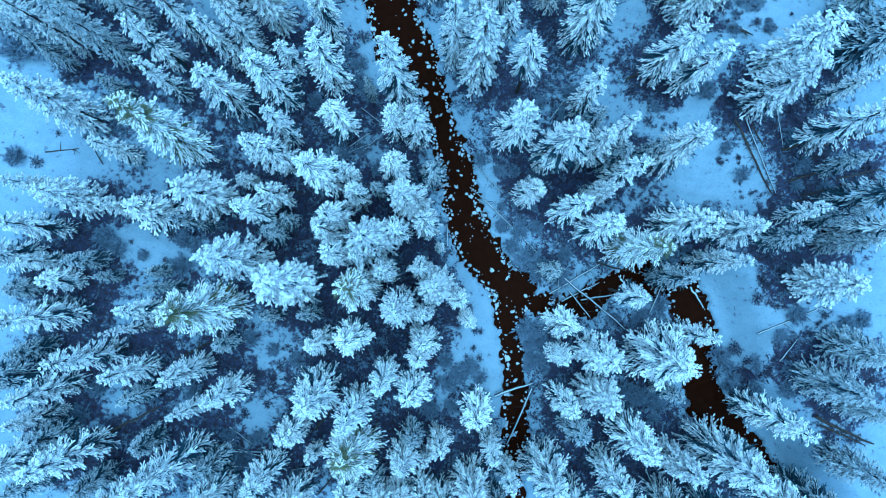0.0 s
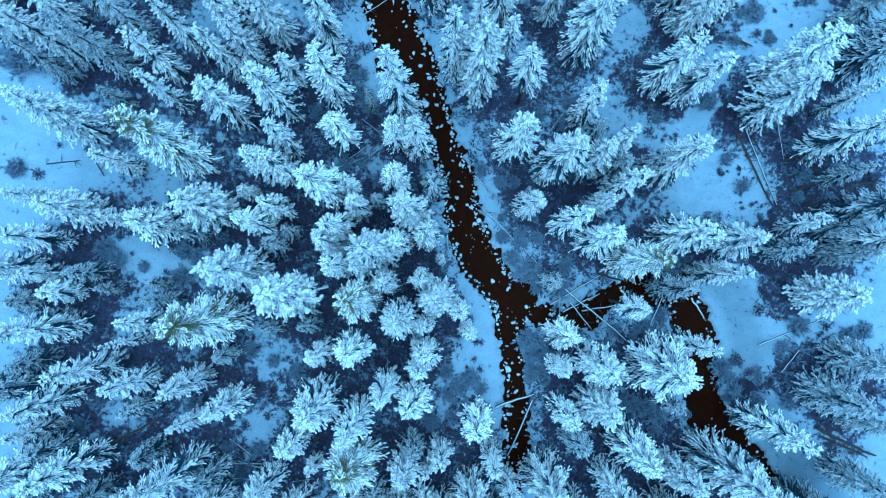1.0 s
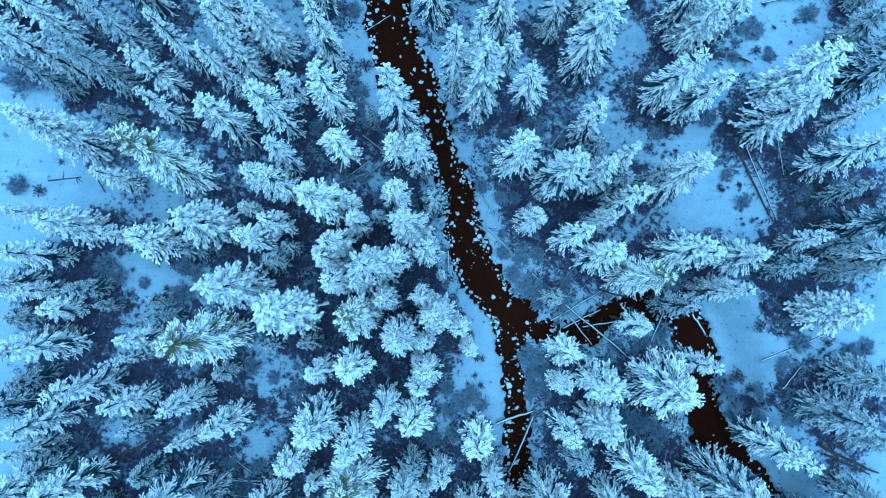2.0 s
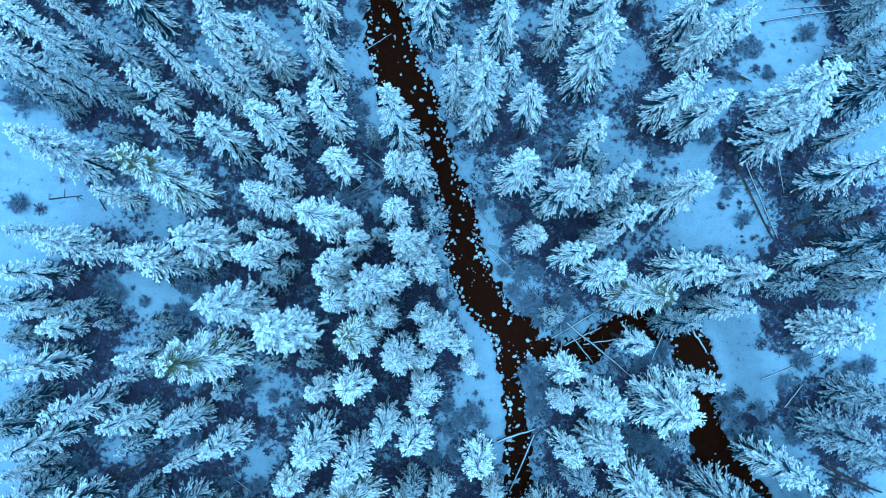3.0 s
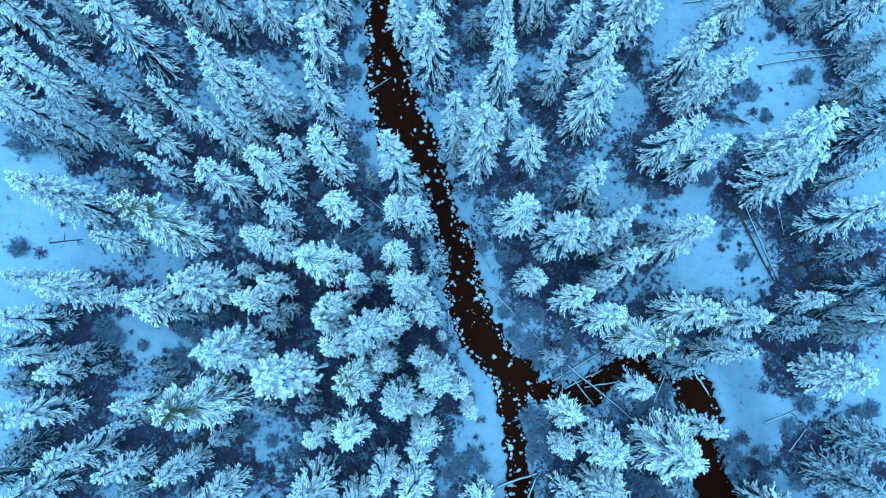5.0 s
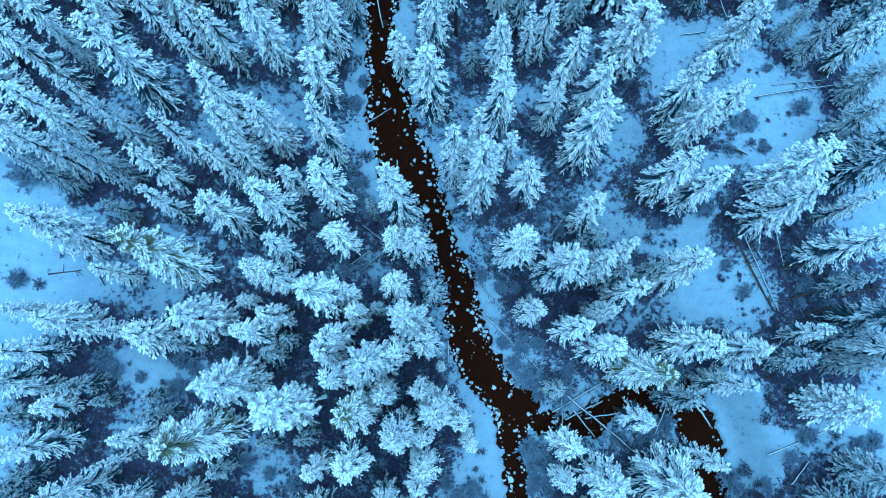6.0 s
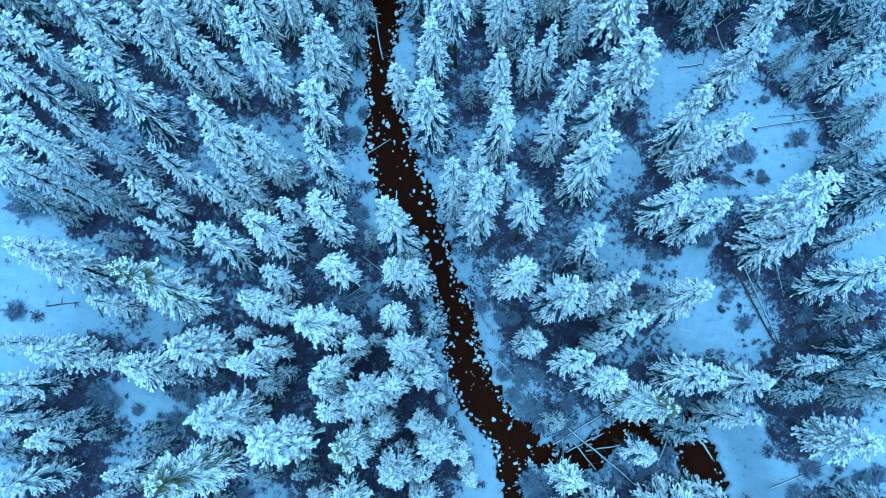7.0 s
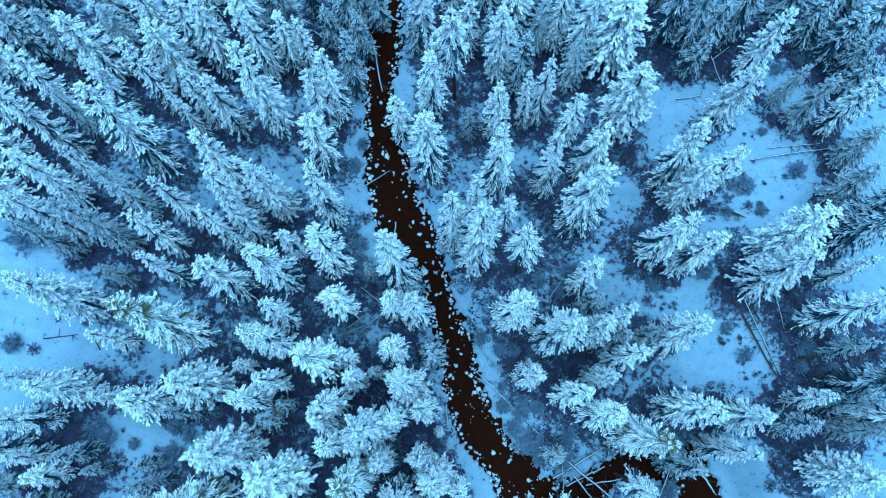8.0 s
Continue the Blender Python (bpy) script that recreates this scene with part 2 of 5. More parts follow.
# ---- trees ----
def spruce_kind(seed, R, H, whorls, per, thick, fingers, droop, snow_mat, needle_mat, label, bare_top=0.0, bole=0.10, cover=0.96, blunt=2.3, lumpy=False, load=(0.66, 1.0), spread=34):
    """A spruce under snow: bole, whorls of drooping boughs of needles, and the snow that lies on them in fronds."""
    r = random.Random(seed)
    wood, green, snow = Build(), Build(), Build()
    lean = Vector((r.uniform(-0.2, 0.2), r.uniform(-0.2, 0.2), 0))
    up = [Vector((0, 0, -0.8)), Vector((0, 0, H * 0.33)) + lean * 0.3, Vector((0, 0, H * 0.7)) + lean * 0.7, Vector((0, 0, H * 0.97)) + lean]
    wood.limb(up, [0.17, 0.13, 0.07, 0.02], [0.17, 0.13, 0.07, 0.02], 7)
    z0 = H * bole
    side = [r.uniform(0.80, 1.15) for _ in range(7)]
    sag = [r.uniform(0.85, 1.2) for _ in range(5)]
    step = (H - z0) / whorls
    for i in range(whorls):
        u = (i + 0.4) / whorls
        z = z0 + (H - z0) * u
        reach = R * ((1 - u ** blunt) ** 0.85) * (0.72 + 0.28 * min(1, u * 4)) * r.uniform(0.90, 1.06) + 0.14
        count = max(4, round(per * (0.45 + 0.55 * (1 - u * u))))
        turn0 = r.uniform(0, 6.28)
        for k in range(count):
            turn = turn0 + (k + r.uniform(-0.34, 0.34)) * 6.283 / count
            l = reach * r.uniform(0.68, 1.12) * side[int(turn / 0.9) % 7]
            zz = min(z + r.uniform(-0.55, 0.55) * step, H * 0.97)
            out = Vector((math.cos(turn), math.sin(turn), 0))
            flat = Vector((-out.y, out.x, 0))
            drop = droop * r.uniform(0.7, 1.3) * (1 - 0.8 * u) * sag[i % 5]
            rise = 0.05 + 0.40 * u * u

            def on(s):
                return lean * (zz / H) + out * (l * s) + Vector((0, 0, zz + l * (rise * s - drop * s * s)))
            t = thick * r.uniform(0.75, 1.3)
            lift = Vector((0, 0, t * 0.45))
            sway = flat * r.uniform(-0.16, 0.16) * l
            bare = u > 1 - bare_top
            snowed = r.random() < (0.62 if bare else load[0] + (load[1] - load[0]) * u)
            tip = on(0.95) + sway
            if snowed and lumpy:
                s0 = 0.22
                while s0 < 0.98:
                    w = t * r.uniform(0.8, 1.35)
                    s1 = s0 + min(2.1 * w / l, 0.45)
                    if r.random() < cover:
                        off = flat * r.uniform(-0.6, 0.6) * w
                        snow.limb([on(s0) + sway * s0 * s0 + lift + off, on((s0 + s1) / 2) + sway * s0 * s1 + lift * 1.2 + off, on(s1) + sway * s1 * s1 + lift], [w * 0.75, w * 1.15, w * 0.8], [w * 0.6, w * 0.85, w * 0.5], 4)
                    s0 = s1 + 0.25 * w / l
            elif snowed:
                snow.limb([on(0.10) + lift, on(0.55) + sway * 0.35 + lift, tip + lift], [t * 0.5, t * 0.8, t * 0.65], [t * 0.4, t * 0.65, t * 0.45], 4)
            fan = (0.03 + 0.04 * l) if lumpy or bare else (0.04 + 0.055 * l)
            green.blade(on(0.05), on(0.62) + sway * 0.4 + flat * fan, tip + out * t)
            green.blade(on(0.05), tip + out * t, on(0.62) + sway * 0.4 - flat * fan)
            sides_n = max(3, round(fingers * (0.35 + 0.65 * min(1, l / R)) * (0.62 if u < 0.32 else 1.05)))
            for j in range(sides_n):
                s = 0.15 + 0.81 * (j + r.uniform(0.1, 0.9)) / sides_n
                w = (1 if j % 2 else -1) * radians(spread) * r.uniform(0.45, 1.35)
                way = out * math.cos(w) + flat * math.sin(w)
                ll = min(0.17 + 0.30 * l * (1.2 - s), 0.38) * r.uniform(0.7, 1.3)
                a = on(s) + sway * s * s
                fall = Vector((0, 0, -ll * (0.18 + drop * 0.8) + r.uniform(-0.06, 0.06)))
                b, c = a + way * ll * 0.72 + fall * 0.6, a + way * ll + fall
                tt = t * r.uniform(0.7, 1.15)
                if snowed and r.random() < cover * min(1, 0.70 + 0.5 * u):
                    snow.ridge(a + lift, b + lift * 0.9, c + lift * 0.3, tt * 1.15, tt * 1.0)
                wide = flat * math.cos(w) - out * math.sin(w)
                if bare:
                    for e in (-0.5, 0.0, 0.5):
                        green.blade(a + wide * (e * 0.10 - 0.018), a + wide * (e * 0.10 + 0.018), c + way * r.uniform(-0.04, 0.14) + wide * e * 0.2 + Vector((0, 0, r.uniform(-0.05, 0.08))))
                elif j % 3 == 0:
                    green.blade(a - wide * 0.05, a + wide * 0.05, c + way * 0.03 - Vector((0, 0, 0.04)))
    top = up[-1]
    if not bare_top:
        snow.limb([top - Vector((0, 0, H * 0.06)), top - Vector((0, 0, H * 0.03)), top], [thick * 1.5, thick * 1.2, thick * 0.5], [thick * 1.5, thick * 1.2, thick * 0.5], 5)
    root = new("spruce_tree")
    root.empty_display_size = 0.2
    part("trunk", wood.mesh("trunk", BARK), root)
    tagged(part("crown", green.mesh("crown", needle_mat, True), root, "drooping needled boughs"), kind="stuff")
    tagged(part("snow_load", snow.mesh("snow_load", snow_mat), root, "snow lying on the boughs"), kind="stuff")
    tagged(root, label, "tree")
    return root, R, H


KINDS = {
    "fine": [spruce_kind(10 + i, 1.30, 15.0, 20, 9, 0.048, 13, 0.80, SNOW_BOUGH, NEEDLES, "tall slender spruce with snow-laden drooping boughs", blunt=1.9 + 0.14 * i, spread=27) for i in range(8)],
    "grand": [spruce_kind(20 + i, 2.0, 17.0, 24, 11, 0.055, 18, 0.70, SNOW_BOUGH, NEEDLES, "large old spruce with broad snow-laden boughs", spread=27) for i in range(4)],
    "chunky": [spruce_kind(30 + i, 1.55, 14.5, 19, 10, 0.066, 10, 0.60, SNOW_BOUGH, NEEDLES, "spruce with thick lumps of snow on its boughs", blunt=3.0, cover=0.97, lumpy=True, load=(0.92, 1.0), spread=28) for i in range(5)],
    "olive": [spruce_kind(40 + i, 1.9, 16.0, 22, 11, 0.050, 17, 0.55, SNOW_BOUGH, NEEDLES_OLIVE, "snowy spruce with olive green needles showing at its top", 0.30, load=(0.88, 1.0), spread=27) for i in range(3)],
    "tuft": [spruce_kind(70 + i, 1.25, 16.5, 10, 10, 0.048, 14, 0.65, SNOW_BOUGH, NEEDLES, "slender spruce with a short snowy crown above a bare trunk", 0.0, 0.5, spread=27) for i in range(3)],
    "small": [spruce_kind(50 + i, 1.0, 11.5, 16, 9, 0.046, 11, 0.62, SNOW_BOUGH, NEEDLES, "young spruce heavily covered with snow", blunt=2.6, load=(0.72, 1.0), spread=27) for i in range(7)],
    "frosted": [spruce_kind(80 + i, 1.7, 13.0, 20, 11, 0.056, 11, 0.60, DIM_FROST_BOUGH, NEEDLES, "spruce grey with frost and thin snow, among other trees", cover=0.95, lumpy=True, load=(0.9, 1.0)) for i in range(3)],
    "dim": [spruce_kind(60 + i, 1.35, 10.5, 19, 11, 0.044, 14, 0.55, DIM_FROST_BOUGH, NEEDLES, "thin frosted spruce with little snow, greyed to stand for shade", 0.0, 0.12, 0.72, load=(0.5, 0.85)) for i in range(4)],
}
USES = {}
rnd = random.Random(77)
SPOTS = []


def spruce(x, y, height, radius, kind):
    """Notes a spruce of that kind to be set down, with a slight random turn and lean."""
    if kind == "fine" and radius > 1.6:
        kind = "grand"
    pick = rnd.randrange(len(KINDS[kind]))
    root, R, H = KINDS[kind][pick]
    z = float(surface(x, y))
    m = pose(x, y, z, rnd.uniform(-1.5, 1.5), rnd.uniform(-1.5, 1.5), rnd.uniform(0, 360))
    wide = radius / R * 1.10
    m = m @ Matrix.Diagonal((wide, wide, height / H, 1))
    USES.setdefault((kind, pick), []).append(m)
    SPOTS.append((x, y, radius))



# the west bank and the hillside above it
spruce(-29.53, 12.48, 15.4, 1.43, "chunky")
spruce(-21.64, 10.30, 20.2, 1.99, "olive")
spruce(-26.47, 9.77, 10.5, 0.84, "fine")
spruce(-21.68, 20.44, 15.5, 0.90, "fine")
spruce(-23.59, 18.40, 12.8, 1.11, "small")
spruce(-18.85, 18.96, 14.2, 0.85, "fine")
spruce(-16.58, 19.46, 14.9, 1.02, "fine")
spruce(-27.39, 18.37, 15.8, 1.21, "frosted")
spruce(-26.39, 21.37, 13.7, 1.16, "frosted")
spruce(-22.93, 15.24, 13.7, 0.84, "fine")
spruce(-30.75, 18.99, 15.0, 1.09, "chunky")
spruce(-31.77, 17.30, 12.8, 0.79, "frosted")
spruce(-27.25, 15.01, 8.3, 0.66, "dim")
spruce(-18.26, 14.58, 14.1, 1.50, "fine")
spruce(-14.28, 15.56, 17.1, 1.58, "fine")
spruce(-18.09, 18.31, 8.0, 0.56, "small")
spruce(-13.68, 18.50, 11.3, 0.77, "small")
spruce(-13.81, 11.72, 15.7, 1.02, "fine")
spruce(-15.55, 9.76, 13.2, 1.02, "small")
spruce(-13.72, 9.43, 13.4, 1.19, "small")
spruce(-10.45, 8.29, 16.3, 1.57, "fine")
spruce(-8.52, 8.21, 10.9, 0.74, "small")
spruce(-17.79, 21.41, 17.0, 1.30, "fine")
spruce(-15.11, 22.60, 17.0, 1.35, "chunky")
spruce(-10.52, 21.92, 18.5, 1.27, "fine")
spruce(-3.80, 15.71, 22.1, 1.61, "fine")
spruce(-4.59, 13.24, 12.8, 1.02, "small")
spruce(-2.47, 12.36, 15.8, 1.26, "fine")
spruce(-6.92, 16.39, 9.5, 0.49, "dim")
spruce(-9.30, 13.26, 11.5, 1.20, "small")
spruce(-10.21, 17.22, 16.8, 1.54, "fine")
spruce(-4.59, 9.08, 11.6, 1.12, "small")
spruce(-3.06, 6.13, 16.1, 1.51, "chunky")
spruce(-1.68, 4.11, 15.3, 1.05, "small")
spruce(-5.98, 7.22, 9.0, 0.67, "dim")
spruce(-7.84, 6.42, 11.1, 0.97, "fine")
spruce(-9.39, 4.83, 14.3, 1.07, "small")
spruce(-9.59, 3.03, 13.4, 0.95, "small")
spruce(-9.19, 1.34, 14.4, 0.98, "small")
spruce(-5.84, 2.40, 18.4, 1.70, "chunky")
spruce(-4.13, 3.51, 13.9, 1.11, "fine")
spruce(-7.11, 1.12, 15.0, 0.85, "small")
spruce(-5.37, -0.08, 14.6, 1.13, "fine")
spruce(-7.23, -1.60, 18.5, 1.67, "olive")
spruce(-3.89, -3.32, 18.7, 1.62, "fine")
spruce(-0.79, -1.52, 16.5, 1.46, "chunky")
spruce(-2.08, 0.26, 14.3, 0.82, "small")
spruce(-0.61, 1.91, 9.5, 0.43, "small")
spruce(0.89, -2.47, 11.5, 0.84, "small")
spruce(1.89, -4.36, 11.6, 0.70, "small")
spruce(-7.99, -5.74, 13.5, 1.30, "small")
spruce(-10.70, -6.10, 10.7, 0.99, "fine")
spruce(-1.46, -6.59, 12.8, 1.11, "small")
spruce(-1.77, -3.83, 13.4, 0.81, "small")
spruce(-2.72, -5.34, 9.5, 0.48, "small")
spruce(-2.28, -7.54, 13.6, 0.81, "small")
spruce(-2.69, -10.27, 13.4, 1.27, "small")
spruce(-12.84, -1.46, 15.5, 2.06, "chunky")
spruce(-16.57, 1.04, 16.3, 1.65, "chunky")
spruce(-18.75, -3.22, 18.0, 2.07, "olive")
spruce(-16.02, 4.68, 13.1, 1.09, "fine")
spruce(-14.35, 6.22, 10.4, 0.89, "small")
spruce(-19.59, 5.95, 14.1, 1.64, "chunky")
spruce(-23.41, 4.52, 10.9, 1.46, "fine")
spruce(-26.33, 5.00, 8.1, 0.78, "fine")
spruce(-20.44, 3.88, 11.5, 0.76, "dim")
spruce(-30.83, 6.20, 12.3, 0.87, "chunky")
spruce(-29.01, 5.67, 11.7, 1.23, "chunky")
spruce(-31.11, 3.20, 11.8, 1.01, "fine")
spruce(-31.53, 0.59, 8.1, 0.76, "fine")
spruce(-28.34, 0.75, 8.2, 0.79, "dim")
spruce(-30.45, -1.00, 7.7, 0.94, "fine")
spruce(-33.28, -1.53, 5.9, 0.85, "dim")
spruce(-30.72, -2.73, 7.7, 0.63, "dim")
spruce(-29.84, -3.51, 12.8, 1.21, "fine")
spruce(-23.94, -3.34, 10.6, 0.93, "fine")
spruce(-22.46, -1.43, 10.7, 0.52, "dim")
spruce(-24.63, -4.61, 12.5, 0.49, "fine")
spruce(-32.01, -6.17, 7.8, 0.84, "dim")
spruce(-26.99, -6.73, 13.8, 1.04, "fine")
spruce(-24.51, -7.85, 11.8, 1.00, "fine")
spruce(-20.54, -7.99, 12.6, 1.15, "fine")
spruce(-18.37, -6.25, 6.8, 0.83, "dim")
spruce(-14.55, -4.07, 9.1, 0.63, "dim")
spruce(-17.55, -9.81, 12.9, 1.19, "fine")
spruce(-25.90, 26.23, 19.0, 2.04, "fine")
spruce(-33.86, 31.30, 12.5, 1.15, "fine")
spruce(-32.66, 26.87, 14.3, 1.28, "fine")
spruce(-29.16, 23.13, 13.7, 0.73, "fine")
spruce(-31.90, 22.26, 13.8, 1.18, "chunky")
spruce(-34.01, 36.12, 10.1, 1.29, "frosted")
spruce(-30.99, 35.14, 12.7, 1.68, "chunky")
spruce(-29.13, 31.37, 11.8, 1.06, "fine")
spruce(-25.98, 32.55, 14.3, 0.93, "fine")
spruce(-31.73, 29.16, 10.5, 0.85, "frosted")
spruce(-24.72, 35.48, 12.6, 1.75, "chunky")
spruce(-29.27, 37.85, 10.1, 1.32, "frosted")
spruce(-21.31, 37.53, 13.1, 1.69, "fine")
spruce(-16.02, 31.44, 19.4, 1.48, "chunky")
spruce(-16.98, 37.42, 14.7, 1.08, "fine")
spruce(-21.84, 31.19, 13.6, 0.96, "fine")
spruce(-19.89, 30.68, 13.5, 1.23, "fine")
spruce(-22.95, 29.95, 12.8, 0.65, "fine")
spruce(-19.01, 25.16, 16.3, 1.26, "fine")
spruce(-10.59, 33.17, 16.1, 1.18, "fine")
spruce(-11.75, 32.38, 13.2, 1.29, "fine")
spruce(-13.49, 38.27, 11.2, 1.04, "fine")
spruce(-11.77, 28.09, 14.1, 1.55, "fine")
spruce(-30.22, -9.11, 11.9, 1.12, "fine")
spruce(-24.57, -10.01, 8.5, 0.87, "dim")
spruce(-20.26, -11.20, 11.9, 0.68, "fine")
spruce(-31.37, -11.52, 9.5, 0.89, "fine")
spruce(-28.03, -13.98, 13.8, 1.36, "fine")
spruce(-31.39, -16.19, 9.2, 1.03, "dim")
spruce(-27.53, -16.74, 8.5, 1.06, "dim")
spruce(-20.51, -14.53, 18.8, 1.45, "fine")
spruce(-14.59, -16.76, 13.1, 1.20, "fine")
spruce(-13.01, -13.72, 8.6, 1.14, "small")
spruce(-10.77, -10.29, 15.5, 1.89, "fine")
spruce(-7.60, -11.27, 17.7, 1.34, "fine")
spruce(-5.32, -8.71, 17.7, 1.11, "fine")
spruce(-8.07, -15.73, 12.8, 2.19, "olive")
spruce(-3.62, -16.32, 12.3, 1.28, "fine")
spruce(-3.10, -14.49, 9.7, 0.96, "dim")
spruce(-0.62, -15.40, 10.7, 0.96, "small")
spruce(-1.68, -16.95, 8.7, 0.49, "small")
spruce(2.95, -12.64, 12.5, 1.27, "small")
spruce(4.00, -15.55, 12.2, 0.94, "fine")
spruce(2.04, -18.89, 12.4, 1.77, "fine")
spruce(5.67, -18.54, 12.5, 1.03, "fine")
spruce(8.74, -17.31, 15.1, 1.91, "fine")
spruce(-8.52, -19.36, 7.6, 1.05, "small")
spruce(-4.16, -19.54, 7.7, 0.98, "small")
spruce(-2.01, -19.85, 8.1, 1.23, "small")
spruce(-11.47, -15.80, 8.5, 0.56, "small")
spruce(-23.51, 38.82, 11.5, 1.35, "fine")
spruce(-26.55, 38.95, 11.2, 1.33, "chunky")
spruce(-15.24, 38.47, 12.1, 1.12, "fine")
spruce(-37.07, 36.55, 8.1, 1.31, "dim")
spruce(-19.30, 41.04, 11.1, 1.30, "fine")

# the east side of the stream
spruce(29.15, 17.98, 15.9, 1.79, "chunky")
spruce(27.46, 14.91, 15.7, 1.70, "chunky")
spruce(19.08, 18.51, 16.4, 1.55, "fine")
spruce(21.40, 17.17, 14.8, 1.40, "fine")
spruce(32.20, 11.62, 16.9, 1.43, "fine")
spruce(33.93, 15.39, 12.2, 0.87, "fine")
spruce(33.85, 9.00, 11.0, 0.80, "dim")
spruce(30.39, 4.89, 11.2, 0.82, "fine")
spruce(32.60, 4.23, 12.9, 0.78, "dim")
spruce(33.90, 2.32, 11.0, 1.01, "frosted")
spruce(32.18, -1.07, 12.8, 1.70, "chunky")
spruce(34.94, -6.74, 10.6, 1.60, "frosted")
spruce(33.04, -9.65, 11.5, 1.72, "frosted")
spruce(19.77, 10.03, 17.9, 1.46, "fine")
spruce(14.65, 11.18, 18.0, 1.00, "fine")
spruce(12.57, 15.32, 16.2, 1.13, "fine")
spruce(12.85, 13.35, 13.5, 0.90, "dim")
spruce(15.41, 8.58, 16.8, 1.11, "fine")
spruce(12.90, 10.55, 16.8, 1.21, "fine")
spruce(17.47, 10.37, 12.2, 0.82, "dim")
spruce(13.26, 6.93, 15.8, 0.97, "fine")
spruce(9.53, 10.64, 21.3, 2.06, "fine")
spruce(6.12, 12.39, 18.5, 1.78, "fine")
spruce(10.58, 5.20, 17.1, 1.18, "fine")
spruce(7.49, 7.04, 12.7, 1.23, "fine")
spruce(6.98, 17.37, 18.5, 1.40, "tuft")
spruce(4.89, 20.06, 17.9, 0.85, "tuft")
spruce(2.69, 21.76, 18.3, 1.10, "fine")
spruce(0.83, 20.04, 21.6, 1.30, "fine")
spruce(2.81, 17.98, 21.1, 1.74, "chunky")
spruce(18.62, -7.41, 16.0, 2.57, "fine")
spruce(21.45, -5.76, 14.4, 1.13, "fine")
spruce(15.98, 2.23, 20.3, 1.63, "olive")
spruce(13.07, 3.26, 17.1, 1.30, "fine")
spruce(20.23, 4.18, 14.3, 1.67, "fine")
spruce(20.93, 3.27, 16.6, 1.07, "fine")
spruce(24.45, 3.77, 14.8, 1.63, "fine")
spruce(23.76, 0.63, 16.9, 1.08, "fine")
spruce(16.10, -1.90, 15.2, 1.13, "tuft")
spruce(0.96, 35.53, 18.5, 1.48, "tuft")
spruce(-1.13, 33.74, 14.8, 1.36, "fine")
spruce(-0.60, 37.26, 11.3, 1.04, "fine")
spruce(-4.31, 31.69, 10.1, 1.07, "small")
spruce(-1.53, 27.45, 17.4, 1.83, "fine")
spruce(5.44, 37.89, 14.2, 1.52, "chunky")
spruce(4.90, 31.34, 14.0, 1.29, "fine")
spruce(5.04, 25.54, 18.5, 1.38, "fine")
spruce(9.12, 32.78, 14.1, 1.09, "fine")
spruce(7.75, 32.08, 13.9, 0.82, "fine")
spruce(11.64, 30.15, 12.6, 1.01, "fine")
spruce(9.61, 24.98, 16.2, 1.15, "fine")
spruce(2.53, 31.00, 9.3, 0.73, "dim")
spruce(-2.88, 40.94, 10.3, 1.22, "dim")
spruce(4.31, 40.49, 9.9, 0.78, "dim")
spruce(9.21, 40.22, 10.5, 1.14, "frosted")
spruce(12.36, 36.03, 10.9, 1.17, "frosted")
spruce(-11.47, 41.35, 8.6, 1.08, "dim")
spruce(-8.34, 40.72, 10.5, 1.17, "dim")
spruce(16.19, 37.93, 13.1, 2.44, "chunky")
spruce(16.56, 30.91, 14.6, 2.10, "chunky")
spruce(13.22, 26.99, 14.4, 1.33, "fine")
spruce(12.40, 21.72, 20.3, 2.07, "fine")
spruce(23.24, 36.20, 8.9, 1.16, "dim")
spruce(25.13, 38.79, 9.3, 1.29, "dim")
spruce(28.84, 36.05, 12.4, 1.23, "chunky")
spruce(25.11, 30.76, 14.4, 1.42, "chunky")
spruce(20.69, 25.22, 16.0, 1.62, "fine")
spruce(21.51, 23.19, 13.9, 1.40, "chunky")
spruce(24.44, 24.43, 12.0, 1.09, "fine")
spruce(31.57, 33.06, 9.4, 0.83, "frosted")
spruce(33.07, 31.11, 10.8, 1.13, "frosted")
spruce(36.14, 30.41, 12.0, 1.24, "fine")
spruce(36.92, 37.98, 9.4, 1.61, "dim")
spruce(37.85, 35.96, 9.1, 1.16, "dim")
spruce(37.36, 27.12, 8.9, 1.30, "frosted")
spruce(35.99, 23.46, 10.2, 1.38, "frosted")
spruce(10.27, -7.49, 12.5, 0.85, "small")
spruce(10.41, -11.47, 12.9, 1.04, "small")
spruce(13.56, -10.93, 13.9, 1.54, "chunky")
spruce(16.61, -14.42, 14.6, 1.74, "fine")
spruce(14.45, -17.61, 13.0, 1.40, "fine")
spruce(20.23, -16.93, 13.9, 1.51, "chunky")
spruce(24.11, -16.01, 18.1, 2.36, "fine")
spruce(28.00, -12.49, 17.3, 1.50, "fine")
spruce(34.68, -16.55, 12.2, 1.35, "frosted")
spruce(19.78, -10.72, 11.2, 0.76, "dim")
spruce(35.66, -11.82, 9.1, 1.15, "frosted")
spruce(27.62, -16.72, 7.7, 0.86, "dim")
spruce(13.37, -7.35, 14.1, 1.54, "chunky")
spruce(-1.91, 41.02, 12.1, 1.33, "fine")
spruce(2.26, 40.68, 11.7, 1.19, "fine")
spruce(10.77, 40.56, 11.4, 1.40, "chunky")
spruce(27.98, 40.85, 8.1, 1.22, "dim")
spruce(34.60, 39.61, 8.7, 1.40, "dim")
spruce(38.43, 34.17, 8.4, 1.17, "dim")
spruce(-6.97, 44.37, 8.4, 1.29, "dim")

